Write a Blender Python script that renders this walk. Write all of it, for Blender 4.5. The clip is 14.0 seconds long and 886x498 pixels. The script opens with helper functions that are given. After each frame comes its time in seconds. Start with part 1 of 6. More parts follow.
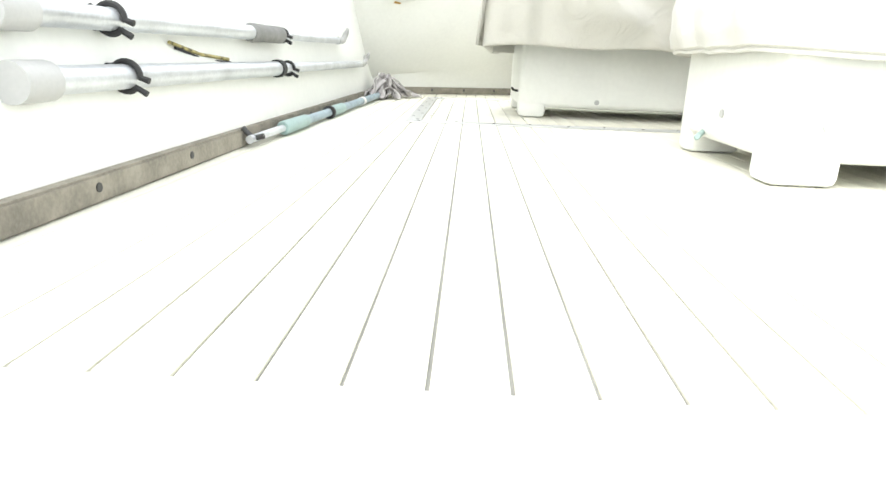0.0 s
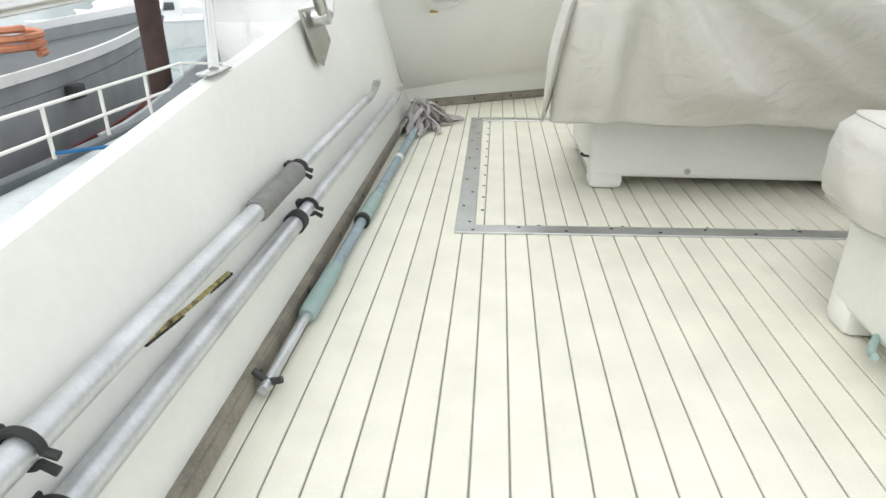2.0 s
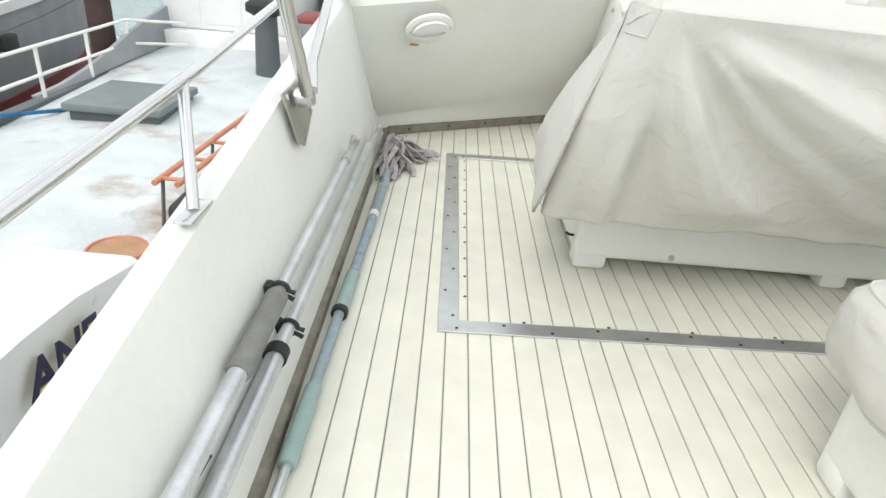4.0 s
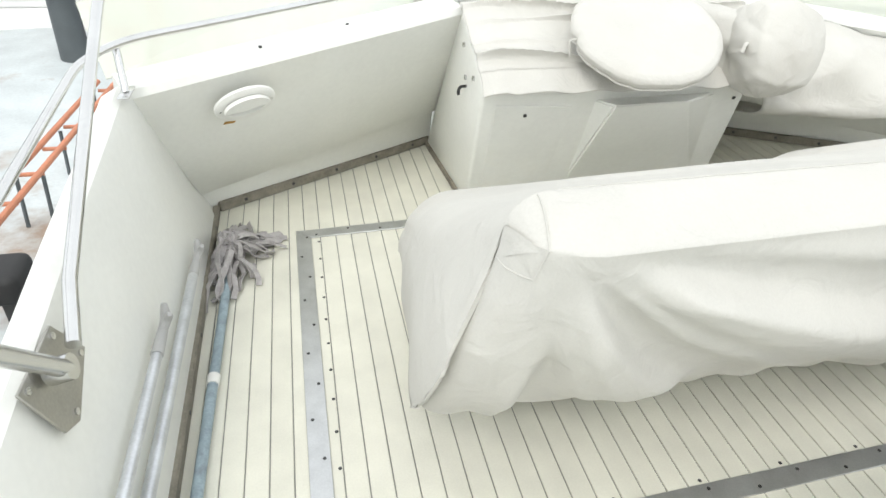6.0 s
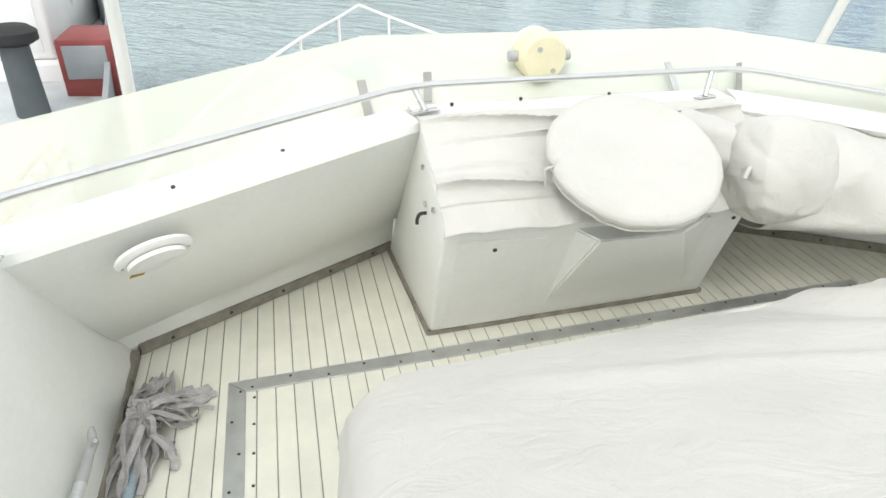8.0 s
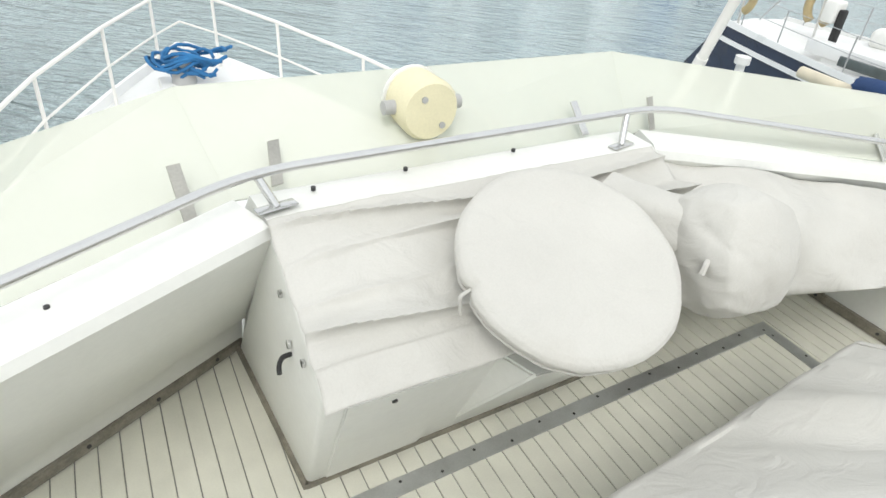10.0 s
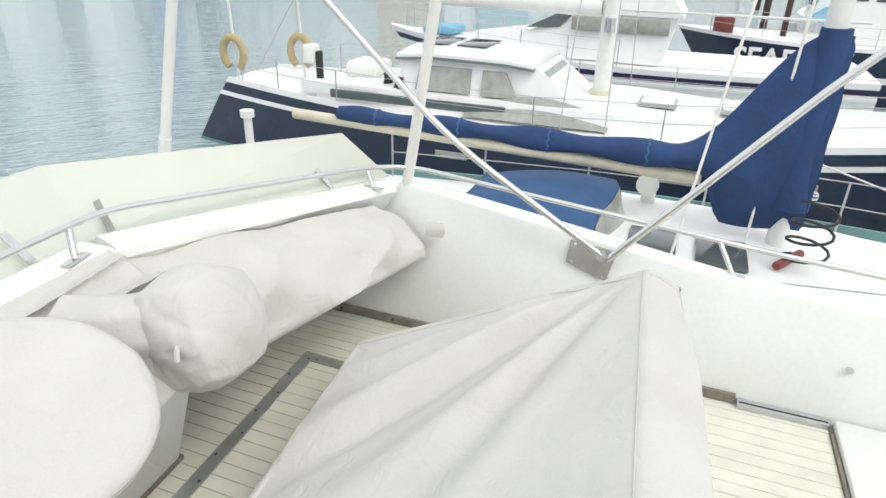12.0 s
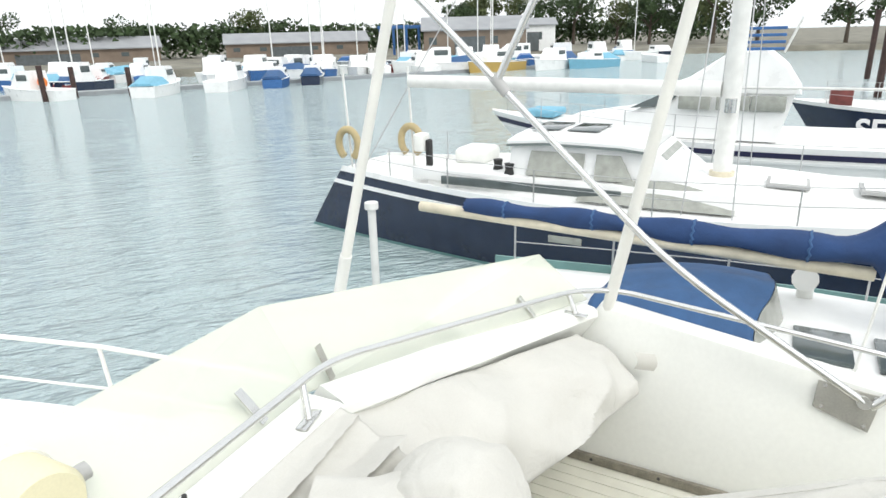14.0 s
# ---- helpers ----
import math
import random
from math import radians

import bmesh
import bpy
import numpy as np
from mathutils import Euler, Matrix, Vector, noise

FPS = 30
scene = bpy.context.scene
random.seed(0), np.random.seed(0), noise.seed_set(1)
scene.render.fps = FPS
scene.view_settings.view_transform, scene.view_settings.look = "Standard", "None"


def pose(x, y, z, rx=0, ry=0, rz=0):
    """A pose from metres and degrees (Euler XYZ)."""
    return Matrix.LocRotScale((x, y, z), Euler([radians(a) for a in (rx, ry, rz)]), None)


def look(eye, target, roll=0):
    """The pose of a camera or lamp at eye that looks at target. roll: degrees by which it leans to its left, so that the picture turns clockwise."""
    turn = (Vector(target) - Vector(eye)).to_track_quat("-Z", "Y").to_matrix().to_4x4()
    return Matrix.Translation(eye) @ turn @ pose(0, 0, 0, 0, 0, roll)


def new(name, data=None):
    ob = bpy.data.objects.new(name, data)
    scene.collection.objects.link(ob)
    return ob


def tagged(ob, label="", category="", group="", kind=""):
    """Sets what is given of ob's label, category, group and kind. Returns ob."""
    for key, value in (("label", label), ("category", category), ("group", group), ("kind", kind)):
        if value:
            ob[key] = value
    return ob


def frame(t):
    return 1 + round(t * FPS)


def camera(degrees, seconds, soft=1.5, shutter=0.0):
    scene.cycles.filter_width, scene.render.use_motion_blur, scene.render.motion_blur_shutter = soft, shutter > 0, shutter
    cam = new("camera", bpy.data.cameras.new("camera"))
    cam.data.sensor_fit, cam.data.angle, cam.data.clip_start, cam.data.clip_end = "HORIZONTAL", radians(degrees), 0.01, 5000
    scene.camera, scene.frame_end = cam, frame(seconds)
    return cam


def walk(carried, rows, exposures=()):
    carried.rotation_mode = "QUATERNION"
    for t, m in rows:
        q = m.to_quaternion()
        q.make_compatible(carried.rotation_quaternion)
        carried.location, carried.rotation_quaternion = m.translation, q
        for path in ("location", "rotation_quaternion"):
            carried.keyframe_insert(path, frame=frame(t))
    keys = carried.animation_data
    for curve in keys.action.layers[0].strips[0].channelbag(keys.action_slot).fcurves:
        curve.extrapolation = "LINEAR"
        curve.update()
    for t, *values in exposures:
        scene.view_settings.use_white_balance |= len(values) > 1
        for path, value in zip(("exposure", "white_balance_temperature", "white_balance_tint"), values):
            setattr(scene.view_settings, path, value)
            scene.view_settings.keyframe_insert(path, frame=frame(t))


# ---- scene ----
cam = camera(70.2, 14.0)

PATH = [
    (0, (0.185, -1.845, 0.183), (0.126, 0.068, -0.397), 2.3),
    (0.5, (0.214, -1.62, 0.274), (-0.057, 0.212, -0.482), -0.2),
    (1, (0.19, -1.488, 0.354), (-0.116, 0.328, -0.425), -2.5),
    (1.5, (0.133, -1.369, 0.483), (-0.09, 0.414, -0.394), -3.2),
    (2, (0.085, -1.356, 0.576), (-0.064, 0.459, -0.249), 0.0),
    (2.2, (0.095, -1.341, 0.571), (0.035, 0.474, -0.266), 0.5),
    (4.3, (-0.025, -1.116, 0.882), (0.051, 0.631, -0.089), 7.0),
    (4.5, (-0.003, -1.078, 0.924), (0.196, 0.643, -0.075), 8.0),
    (5, (0.027, -0.884, 0.994), (0.141, 0.856, 0.014), 3.4),
    (5.5, (0.078, -0.73, 1.085), (0.301, 0.931, -0.008), 2.7),
    (6, (0.055, -0.605, 1.122), (0.445, 1.014, 0.015), 2.5),
    (6.5, (0.076, -0.499, 1.154), (0.565, 1.132, 0.104), 1.2),
    (7, (0.156, -0.395, 1.207), (0.558, 1.28, 0.191), 1.1),
    (7.2, (0.188, -0.373, 1.235), (0.564, 1.306, 0.215), 0.8),
    (9.3, (0.239, 0.218, 1.264), (0.848, 1.786, 0.183), 6.0),
    (9.5, (0.268, 0.27, 1.274), (0.868, 1.826, 0.17), 5.3),
    (10, (0.338, 0.39, 1.289), (1.2, 1.835, 0.207), 6.0),
    (10.5, (0.408, 0.44, 1.333), (1.696, 1.591, 0.324), 6.4),
    (11, (0.434, 0.388, 1.376), (1.949, 1.326, 0.467), 5.2),
    (11.5, (0.464, 0.292, 1.401), (2.062, 1.137, 0.545), 2.6),
    (12, (0.52, 0.155, 1.394), (2.211, 0.785, 0.532), 1.6),
    (12.5, (0.521, 0.087, 1.388), (2.258, 0.564, 0.519), 1.4),
    (13, (0.461, 0.319, 1.422), (2.243, 0.784, 0.643), 1.7),
    (13.5, (0.461, 0.564, 1.454), (2.145, 1.346, 0.711), -0.6),
    (14, (0.58, 0.63, 1.491), (2.237, 1.548, 0.849), -1.5),
]
walk(cam, [(t, look(eye, target, roll)) for t, eye, target, roll in PATH],
     exposures=[(0, 1.55), (0.5, 1.33), (1.0, 0.97), (1.5, 0.73), (2.2, 0.67), (4.3, 0.74), (7.2, 0.78), (9.5, 0.55), (10.5, 0.52), (12.5, 0.55), (14, 0.70)])


# ---------- world and light ----------
world = bpy.data.worlds.new("overcast_sky")
world.use_nodes = True
scene.world = world
_wn = world.node_tree.nodes
_bg = _wn["Background"]
_sky = _wn.new("ShaderNodeTexSky")
_sky.sky_type, _sky.sun_disc = "NISHITA", False
_sky.sun_elevation, _sky.sun_rotation = radians(52), radians(-150)
_sky.dust_density, _sky.air_density, _sky.ozone_density = 4.0, 1.0, 1.0
_hs = _wn.new("ShaderNodeHueSaturation")
_hs.inputs["Saturation"].default_value = 0.32
world.node_tree.links.new(_sky.outputs[0], _hs.inputs["Color"])
_cl = _wn.new("ShaderNodeMixRGB")          # an even layer of bright cloud over most of the sky
_cl.inputs["Fac"].default_value, _cl.inputs["Color2"].default_value = 0.78, (6.05, 6.28, 6.42, 1)
world.node_tree.links.new(_hs.outputs[0], _cl.inputs["Color1"])
world.node_tree.links.new(_cl.outputs[0], _bg.inputs["Color"])
_bg.inputs["Strength"].default_value = 0.15
_sd = bpy.data.lights.new("sun", "SUN")
_sd.energy, _sd.angle, _sd.color = 0.55, radians(20), (1.0, 0.985, 0.95)
sun = new("sun", _sd)
sun.matrix_world = look((-3, -5.2, 7.7), (0, 0, 0))


# ---------- materials ----------
def mat(name, col, rough=0.5, metal=0.0, var=0.06, scale=6.0, fine=180.0, bump=0.05, dark=None, stain=0.0, stain_col=(0.3, 0.25, 0.18), weave=0.0, rand=0.0, coat=0.0, spec=0.5):
    m = bpy.data.materials.new(name)
    m.use_nodes = True
    n, l = m.node_tree.nodes, m.node_tree.links
    b = n["Principled BSDF"]
    tc = n.new("ShaderNodeTexCoord")
    big, small = n.new("ShaderNodeTexNoise"), n.new("ShaderNodeTexNoise")
    big.inputs["Scale"].default_value, small.inputs["Scale"].default_value = scale, fine
    big.inputs["Detail"].default_value, small.inputs["Detail"].default_value = 6, 3
    for t in (big, small):
        l.new(tc.outputs["Object"], t.inputs["Vector"])
    add = n.new("ShaderNodeMath"); add.operation = "MULTIPLY_ADD"
    l.new(small.outputs["Fac"], add.inputs[0]); add.inputs[1].default_value = 0.45
    l.new(big.outputs["Fac"], add.inputs[2])
    ramp = n.new("ShaderNodeValToRGB")
    d = dark or tuple(c * (1 - 2.2 * var) for c in col)
    ramp.color_ramp.elements[0].position, ramp.color_ramp.elements[1].position = 0.45, 0.95
    ramp.color_ramp.elements[0].color, ramp.color_ramp.elements[1].color = (*d, 1), (*[min(1, c * (1 + var)) for c in col], 1)
    l.new(add.outputs[0], ramp.inputs["Fac"])
    out = ramp.outputs["Color"]
    if stain:
        st = n.new("ShaderNodeTexNoise"); st.inputs["Scale"].default_value = scale * 0.45; st.inputs["Detail"].default_value = 9; st.inputs["Roughness"].default_value = 0.62
        l.new(tc.outputs["Object"], st.inputs["Vector"])
        sr = n.new("ShaderNodeValToRGB")
        sr.color_ramp.elements[0].position, sr.color_ramp.elements[1].position = 0.56, 0.76
        sr.color_ramp.elements[0].color, sr.color_ramp.elements[1].color = (0, 0, 0, 1), (stain, stain, stain, 1)
        l.new(st.outputs["Fac"], sr.inputs["Fac"])
        mx = n.new("ShaderNodeMixRGB"); mx.inputs["Color2"].default_value = (*stain_col, 1)
        l.new(sr.outputs["Color"], mx.inputs["Fac"]); l.new(out, mx.inputs["Color1"])
        out = mx.outputs["Color"]
    if rand:
        oi = n.new("ShaderNodeObjectInfo")
        hv = n.new("ShaderNodeHueSaturation")
        mr = n.new("ShaderNodeMapRange")
        mr.inputs["To Min"].default_value, mr.inputs["To Max"].default_value = 1 - rand, 1 + rand
        l.new(oi.outputs["Random"], mr.inputs["Value"]); l.new(mr.outputs[0], hv.inputs["Value"]); l.new(out, hv.inputs["Color"])
        out = hv.outputs["Color"]
    l.new(out, b.inputs["Base Color"])
    rr = n.new("ShaderNodeMapRange")
    rr.inputs["To Min"].default_value, rr.inputs["To Max"].default_value = max(0.02, rough - 0.1), min(1, rough + 0.1)
    l.new(big.outputs["Fac"], rr.inputs["Value"]); l.new(rr.outputs[0], b.inputs["Roughness"])
    b.inputs["Metallic"].default_value = metal
    b.inputs["Coat Weight"].default_value = coat
    b.inputs["Specular IOR Level"].default_value = spec
    bp = n.new("ShaderNodeBump"); bp.inputs["Strength"].default_value = bump; bp.inputs["Distance"].default_value = 0.004
    if weave:
        wk = n.new("ShaderNodeTexNoise"); wk.inputs["Scale"].default_value = 11; wk.inputs["Detail"].default_value = 4; wk.inputs["Distortion"].default_value = 1.6
        l.new(tc.outputs["Object"], wk.inputs["Vector"])
        wb = n.new("ShaderNodeBump"); wb.inputs["Strength"].default_value = 0.55; wb.inputs["Distance"].default_value = 0.012
        l.new(wk.outputs["Fac"], wb.inputs["Height"]); l.new(wb.outputs["Normal"], bp.inputs["Normal"])
        wv = n.new("ShaderNodeTexVoronoi"); wv.inputs["Scale"].default_value = weave
        l.new(tc.outputs["Object"], wv.inputs["Vector"])
        ad = n.new("ShaderNodeMath"); ad.operation = "ADD"
        l.new(wv.outputs["Distance"], ad.inputs[0]); l.new(small.outputs["Fac"], ad.inputs[1])
        l.new(ad.outputs[0], bp.inputs["Height"])
    else:
        l.new(small.outputs["Fac"], bp.inputs["Height"])
    l.new(bp.outputs["Normal"], b.inputs["Normal"])
    return m


GEL = mat("gelcoat_white", (0.775, 0.78, 0.735), 0.38, var=0.03, scale=3, fine=60, bump=0.02, stain=0.10, stain_col=(0.62, 0.57, 0.42))
GEL2 = mat("gelcoat_seat", (0.775, 0.78, 0.735), 0.35, var=0.03, scale=5, fine=60, bump=0.02, stain=0.15, stain_col=(0.6, 0.52, 0.36))
PLANK = mat("deck_plank_cream", (0.71, 0.70, 0.602), 0.62, var=0.05, scale=9, fine=240, bump=0.10, stain=0.28, stain_col=(0.50, 0.47, 0.38), rand=0.03)
CAULK = mat("caulk_grey", (0.27, 0.27, 0.25), 0.8, var=0.1)
ALU = mat("aluminium_brushed", (0.60, 0.61, 0.61), 0.38, 0.85, var=0.08, scale=14, fine=300, bump=0.05)
ALUW = mat("aluminium_worn", (0.60, 0.62, 0.64), 0.38, 0.6, var=0.12, scale=16, fine=200, stain=0.5, stain_col=(0.72, 0.72, 0.70))
STEEL = mat("stainless_tube", (0.66, 0.66, 0.65), 0.22, 1.0, var=0.03, scale=10, fine=120, bump=0.01)
PLATE = mat("dull_steel_plate", (0.42, 0.41, 0.37), 0.4, 0.8, var=0.1, scale=12)
TEAKG = mat("weathered_teak", (0.25, 0.23, 0.185), 0.8, var=0.18, scale=22, fine=160, bump=0.4, stain=0.5, stain_col=(0.12, 0.10, 0.08))
CANVAS = mat("cover_canvas", (0.565, 0.555, 0.512), 0.92, var=0.035, scale=5, fine=260, bump=0.12, stain=0.34, stain_col=(0.46, 0.43, 0.37), weave=700)
RUBBER = mat("black_rubber", (0.025, 0.025, 0.025), 0.7, var=0.1)
FOAM = mat("grey_foam_grip", (0.21, 0.21, 0.20), 0.9, var=0.1, scale=40, bump=0.4)
PLASTG = mat("grey_plastic", (0.42, 0.42, 0.41), 0.55, var=0.05)
TEALP = mat("pale_teal_plastic", (0.30, 0.41, 0.39), 0.5, var=0.08, scale=20, stain=0.3, stain_col=(0.5, 0.52, 0.5))
BLUEP = mat("worn_blue_handle", (0.30, 0.38, 0.42), 0.55, var=0.15, scale=30, stain=0.9, stain_col=(0.13, 0.14, 0.15))
MOPM = mat("mop_cotton_grey", (0.42, 0.40, 0.39), 0.95, var=0.15, scale=30, bump=0.4)
ROPE = mat("yellow_black_cord", (0.36, 0.31, 0.13), 0.9, var=0.5, scale=60)
WHITEP = mat("white_plastic", (0.78, 0.78, 0.74), 0.45, var=0.03)
CREAM = mat("cream_plastic", (0.74, 0.69, 0.47), 0.5, var=0.05)
RUST = mat("rust_stain", (0.42, 0.24, 0.06), 0.9, var=0.2, scale=60)
DARKM = mat("dark_metal", (0.06, 0.06, 0.06), 0.5, 0.4, var=0.1)
POLEW = mat("white_pole", (0.80, 0.79, 0.74), 0.4, var=0.03)


def plexi():
    m = bpy.data.materials.new("frosted_windscreen")
    m.use_nodes = True
    n, l = m.node_tree.nodes, m.node_tree.links
    b = n["Principled BSDF"]
    b.inputs["Base Color"].default_value = (0.70, 0.712, 0.63, 1)
    b.inputs["Roughness"].default_value = 0.16
    tc, no = n.new("ShaderNodeTexCoord"), n.new("ShaderNodeTexNoise")
    no.inputs["Scale"].default_value, no.inputs["Detail"].default_value = 3.0, 6
    l.new(tc.outputs["Object"], no.inputs["Vector"])
    mr = n.new("ShaderNodeMapRange")
    mr.inputs["To Min"].default_value, mr.inputs["To Max"].default_value = 0.30, 0.46
    l.new(no.outputs["Fac"], mr.inputs["Value"])
    tr, mx = n.new("ShaderNodeBsdfTransparent"), n.new("ShaderNodeMixShader")
    tr.inputs["Color"].default_value = (0.97, 0.98, 0.95, 1)
    l.new(mr.outputs[0], mx.inputs["Fac"])
    l.new(b.outputs[0], mx.inputs[1]); l.new(tr.outputs[0], mx.inputs[2])
    l.new(mx.outputs[0], n["Material Output"].inputs["Surface"])
    return m


PLEXI = plexi()


# ---------- mesh helpers ----------
def finish(name, bm, material, parent=None, label="", smooth=True):
    me = bpy.data.meshes.new(name)
    bmesh.ops.recalc_face_normals(bm, faces=bm.faces)
    bm.to_mesh(me)
    bm.free()
    if smooth:
        for p in me.polygons:
            p.use_smooth = True
        me.set_sharp_from_angle(angle=radians(38))
    me.materials.append(material)
    ob = new(name, me)
    if parent:
        ob.parent = parent
    if label:
        ob["label"] = label
    return ob


def part(name, bm, material, parent, label="", smooth=True):
    return finish(name, bm, material, parent, label, smooth)


def thing(name, label, category, at=(0, 0, 0), group="", kind=""):
    e = new(name)
    e.empty_display_size = 0.05
    e.matrix_world = pose(*at) if not isinstance(at, Matrix) else at
    bpy.context.view_layer.update()
    return tagged(e, label, category, group, kind)


def box(lo, hi, bevel=0.0, seg=2, bm=None):
    own = bmesh.new()
    bmesh.ops.create_cube(own, size=1)
    for v in own.verts:
        v.co = Vector([lo[i] + (v.co[i] + 0.5) * (hi[i] - lo[i]) for i in range(3)])
    if bevel:
        bmesh.ops.bevel(own, geom=own.edges[:], offset=bevel, segments=seg, profile=0.5, affect="EDGES")
    if bm is None:
        return own
    me = bpy.data.meshes.new("tmp"); own.to_mesh(me); own.free(); bm.from_mesh(me); bpy.data.meshes.remove(me)
    return bm


def loft(rings, close_ring=True, caps=True, bm=None):
    bm = bm or bmesh.new()
    vs = [[bm.verts.new(p) for p in r] for r in rings]
    n = len(rings[0])
    for a, b in zip(vs, vs[1:]):
        for i in range(n if close_ring else n - 1):
            j = (i + 1) % n
            bm.faces.new((a[i], a[j], b[j], b[i]))
    if caps and close_ring:
        bm.faces.new(vs[0]); bm.faces.new(vs[-1])
    return bm


def tube(pts, r, sides=12, bm=None, caps=True):
    pts = [Vector(p) for p in pts]
    rs = r if isinstance(r, (list, tuple)) else [r] * len(pts)
    rings, up = [], None
    for i, p in enumerate(pts):
        d = ((pts[i] - pts[i - 1]).normalized() if i else Vector()) + ((pts[i + 1] - pts[i]).normalized() if i < len(pts) - 1 else Vector())
        d.normalize()
        if up is None:
            up = d.orthogonal().normalized()
        up = (up - d * up.dot(d)).normalized()
        w = d.cross(up)
        rings.append([p + rs[i] * (math.cos(a) * up + math.sin(a) * w) for a in [2 * math.pi * k / sides for k in range(sides)]])
    return loft(rings, True, caps, bm)


def bend(pts, rad=0.06, n=5):
    """Rounds the corners of a polyline."""
    pts = [Vector(p) for p in pts]
    out = [pts[0]]
    for a, b, c in zip(pts, pts[1:], pts[2:]):
        ra = min(rad, 0.45 * (a - b).length, 0.45 * (c - b).length)
        s, e = b + (a - b).normalized() * ra, b + (c - b).normalized() * ra
        for k in range(n + 1):
            t = k / n
            out.append(s * (1 - t) ** 2 + 2 * b * t * (1 - t) + e * t * t)
    out.append(pts[-1])
    return out


def sheet(fn, nu, nv, bm=None):
    bm = bm or bmesh.new()
    vs = [[bm.verts.new(fn(i / nu, j / nv)) for j in range(nv + 1)] for i in range(nu + 1)]
    for i in range(nu):
        for j in range(nv):
            bm.faces.new((vs[i][j], vs[i + 1][j], vs[i + 1][j + 1], vs[i][j + 1]))
    return bm


def prism(outline, direction, bm=None):
    """A flat outline given depth along a direction."""
    d = Vector(direction)
    return loft([[Vector(p) for p in outline], [Vector(p) + d for p in outline]], True, True, bm)


def disc(c, n, r, h, sides=12, bm=None):
    c, n = Vector(c), Vector(n).normalized()
    return tube([c, c + n * h], r, sides, bm)


def lerp(a, b, t):
    return a + (b - a) * t


def sstep(a, b, x):
    t = min(1, max(0, (x - a) / (b - a)))
    return t * t * (3 - 2 * t)


def nz(x, y, z=0.0):
    return noise.noise(Vector((x, y, z)))


def table_at(rows, y):
    if y <= rows[0][0]:
        return rows[0][1]
    for (a, va), (b, vb) in zip(rows, rows[1:]):
        if y <= b:
            return lerp(va, vb, (y - a) / (b - a))
    return rows[-1][1]


# ---------- flybridge shell ----------
PORT, STAR = -0.265, 2.525          # inner foot of the side coamings
AFT = -1.52                         # aft end of the planked floor
PORT_TOP = [(-2.3, 0.20), (-0.87, 0.355), (-0.43, 0.408), (0.07, 0.463), (0.445, 0.508), (0.75, 0.538), (1.03, 0.57), (1.395, 0.04)]
STAR_TOP = [(-2.3, 0.25), (-0.85, 0.355), (-0.1, 0.395), (0.42, 0.463), (1.15, 0.555), (1.47, 0.04)]
LOW = -2.0                          # deck below the flybridge


def side_wall(name, foot, out, tops, y_end, label, cap=0.105):
    """A side coaming: leaning inner face, rounded cap, outer side."""
    s = -1 if out < 0 else 1
    rings = []
    ys = [lerp(-2.3, tops[-2][0], i / 30) for i in range(31)] + [lerp(tops[-2][0], y_end, i / 4) for i in range(1, 5)]
    for y in ys:
        z = table_at(tops, y)
        top = foot + out * (0.35 + 0.65 * z / 0.5)
        pr = [(foot, -0.06), (foot, 0.03), (lerp(foot, top, 0.55), z * 0.55), (top - s * 0.006, z - 0.03), (top + s * 0.004, z - 0.008), (top + s * 0.020, z),
              (top + s * cap * 0.72, z - (0.105 - cap) * 0.5), (top + s * cap * 0.9, z - 0.008 - (0.105 - cap) * 0.5), (top + s * cap, z - 0.03 - (0.105 - cap) * 0.5), (top + s * 0.22, -0.5), (top + s * 0.24, -0.9), (foot + s * 0.03, -0.9)]
        rings.append([Vector((x, y, zz)) for x, zz in pr])
    bm = loft(rings)
    return tagged(finish(name, bm, GEL), label, "wall", kind="structure")


side_wall("wall_port", PORT, -0.095, PORT_TOP, 1.39, "cream white fibreglass side coaming with rounded cap", 0.07)
side_wall("wall_starboard", STAR, 0.14, STAR_TOP, 1.465, "cream white fibreglass side coaming with rounded cap")

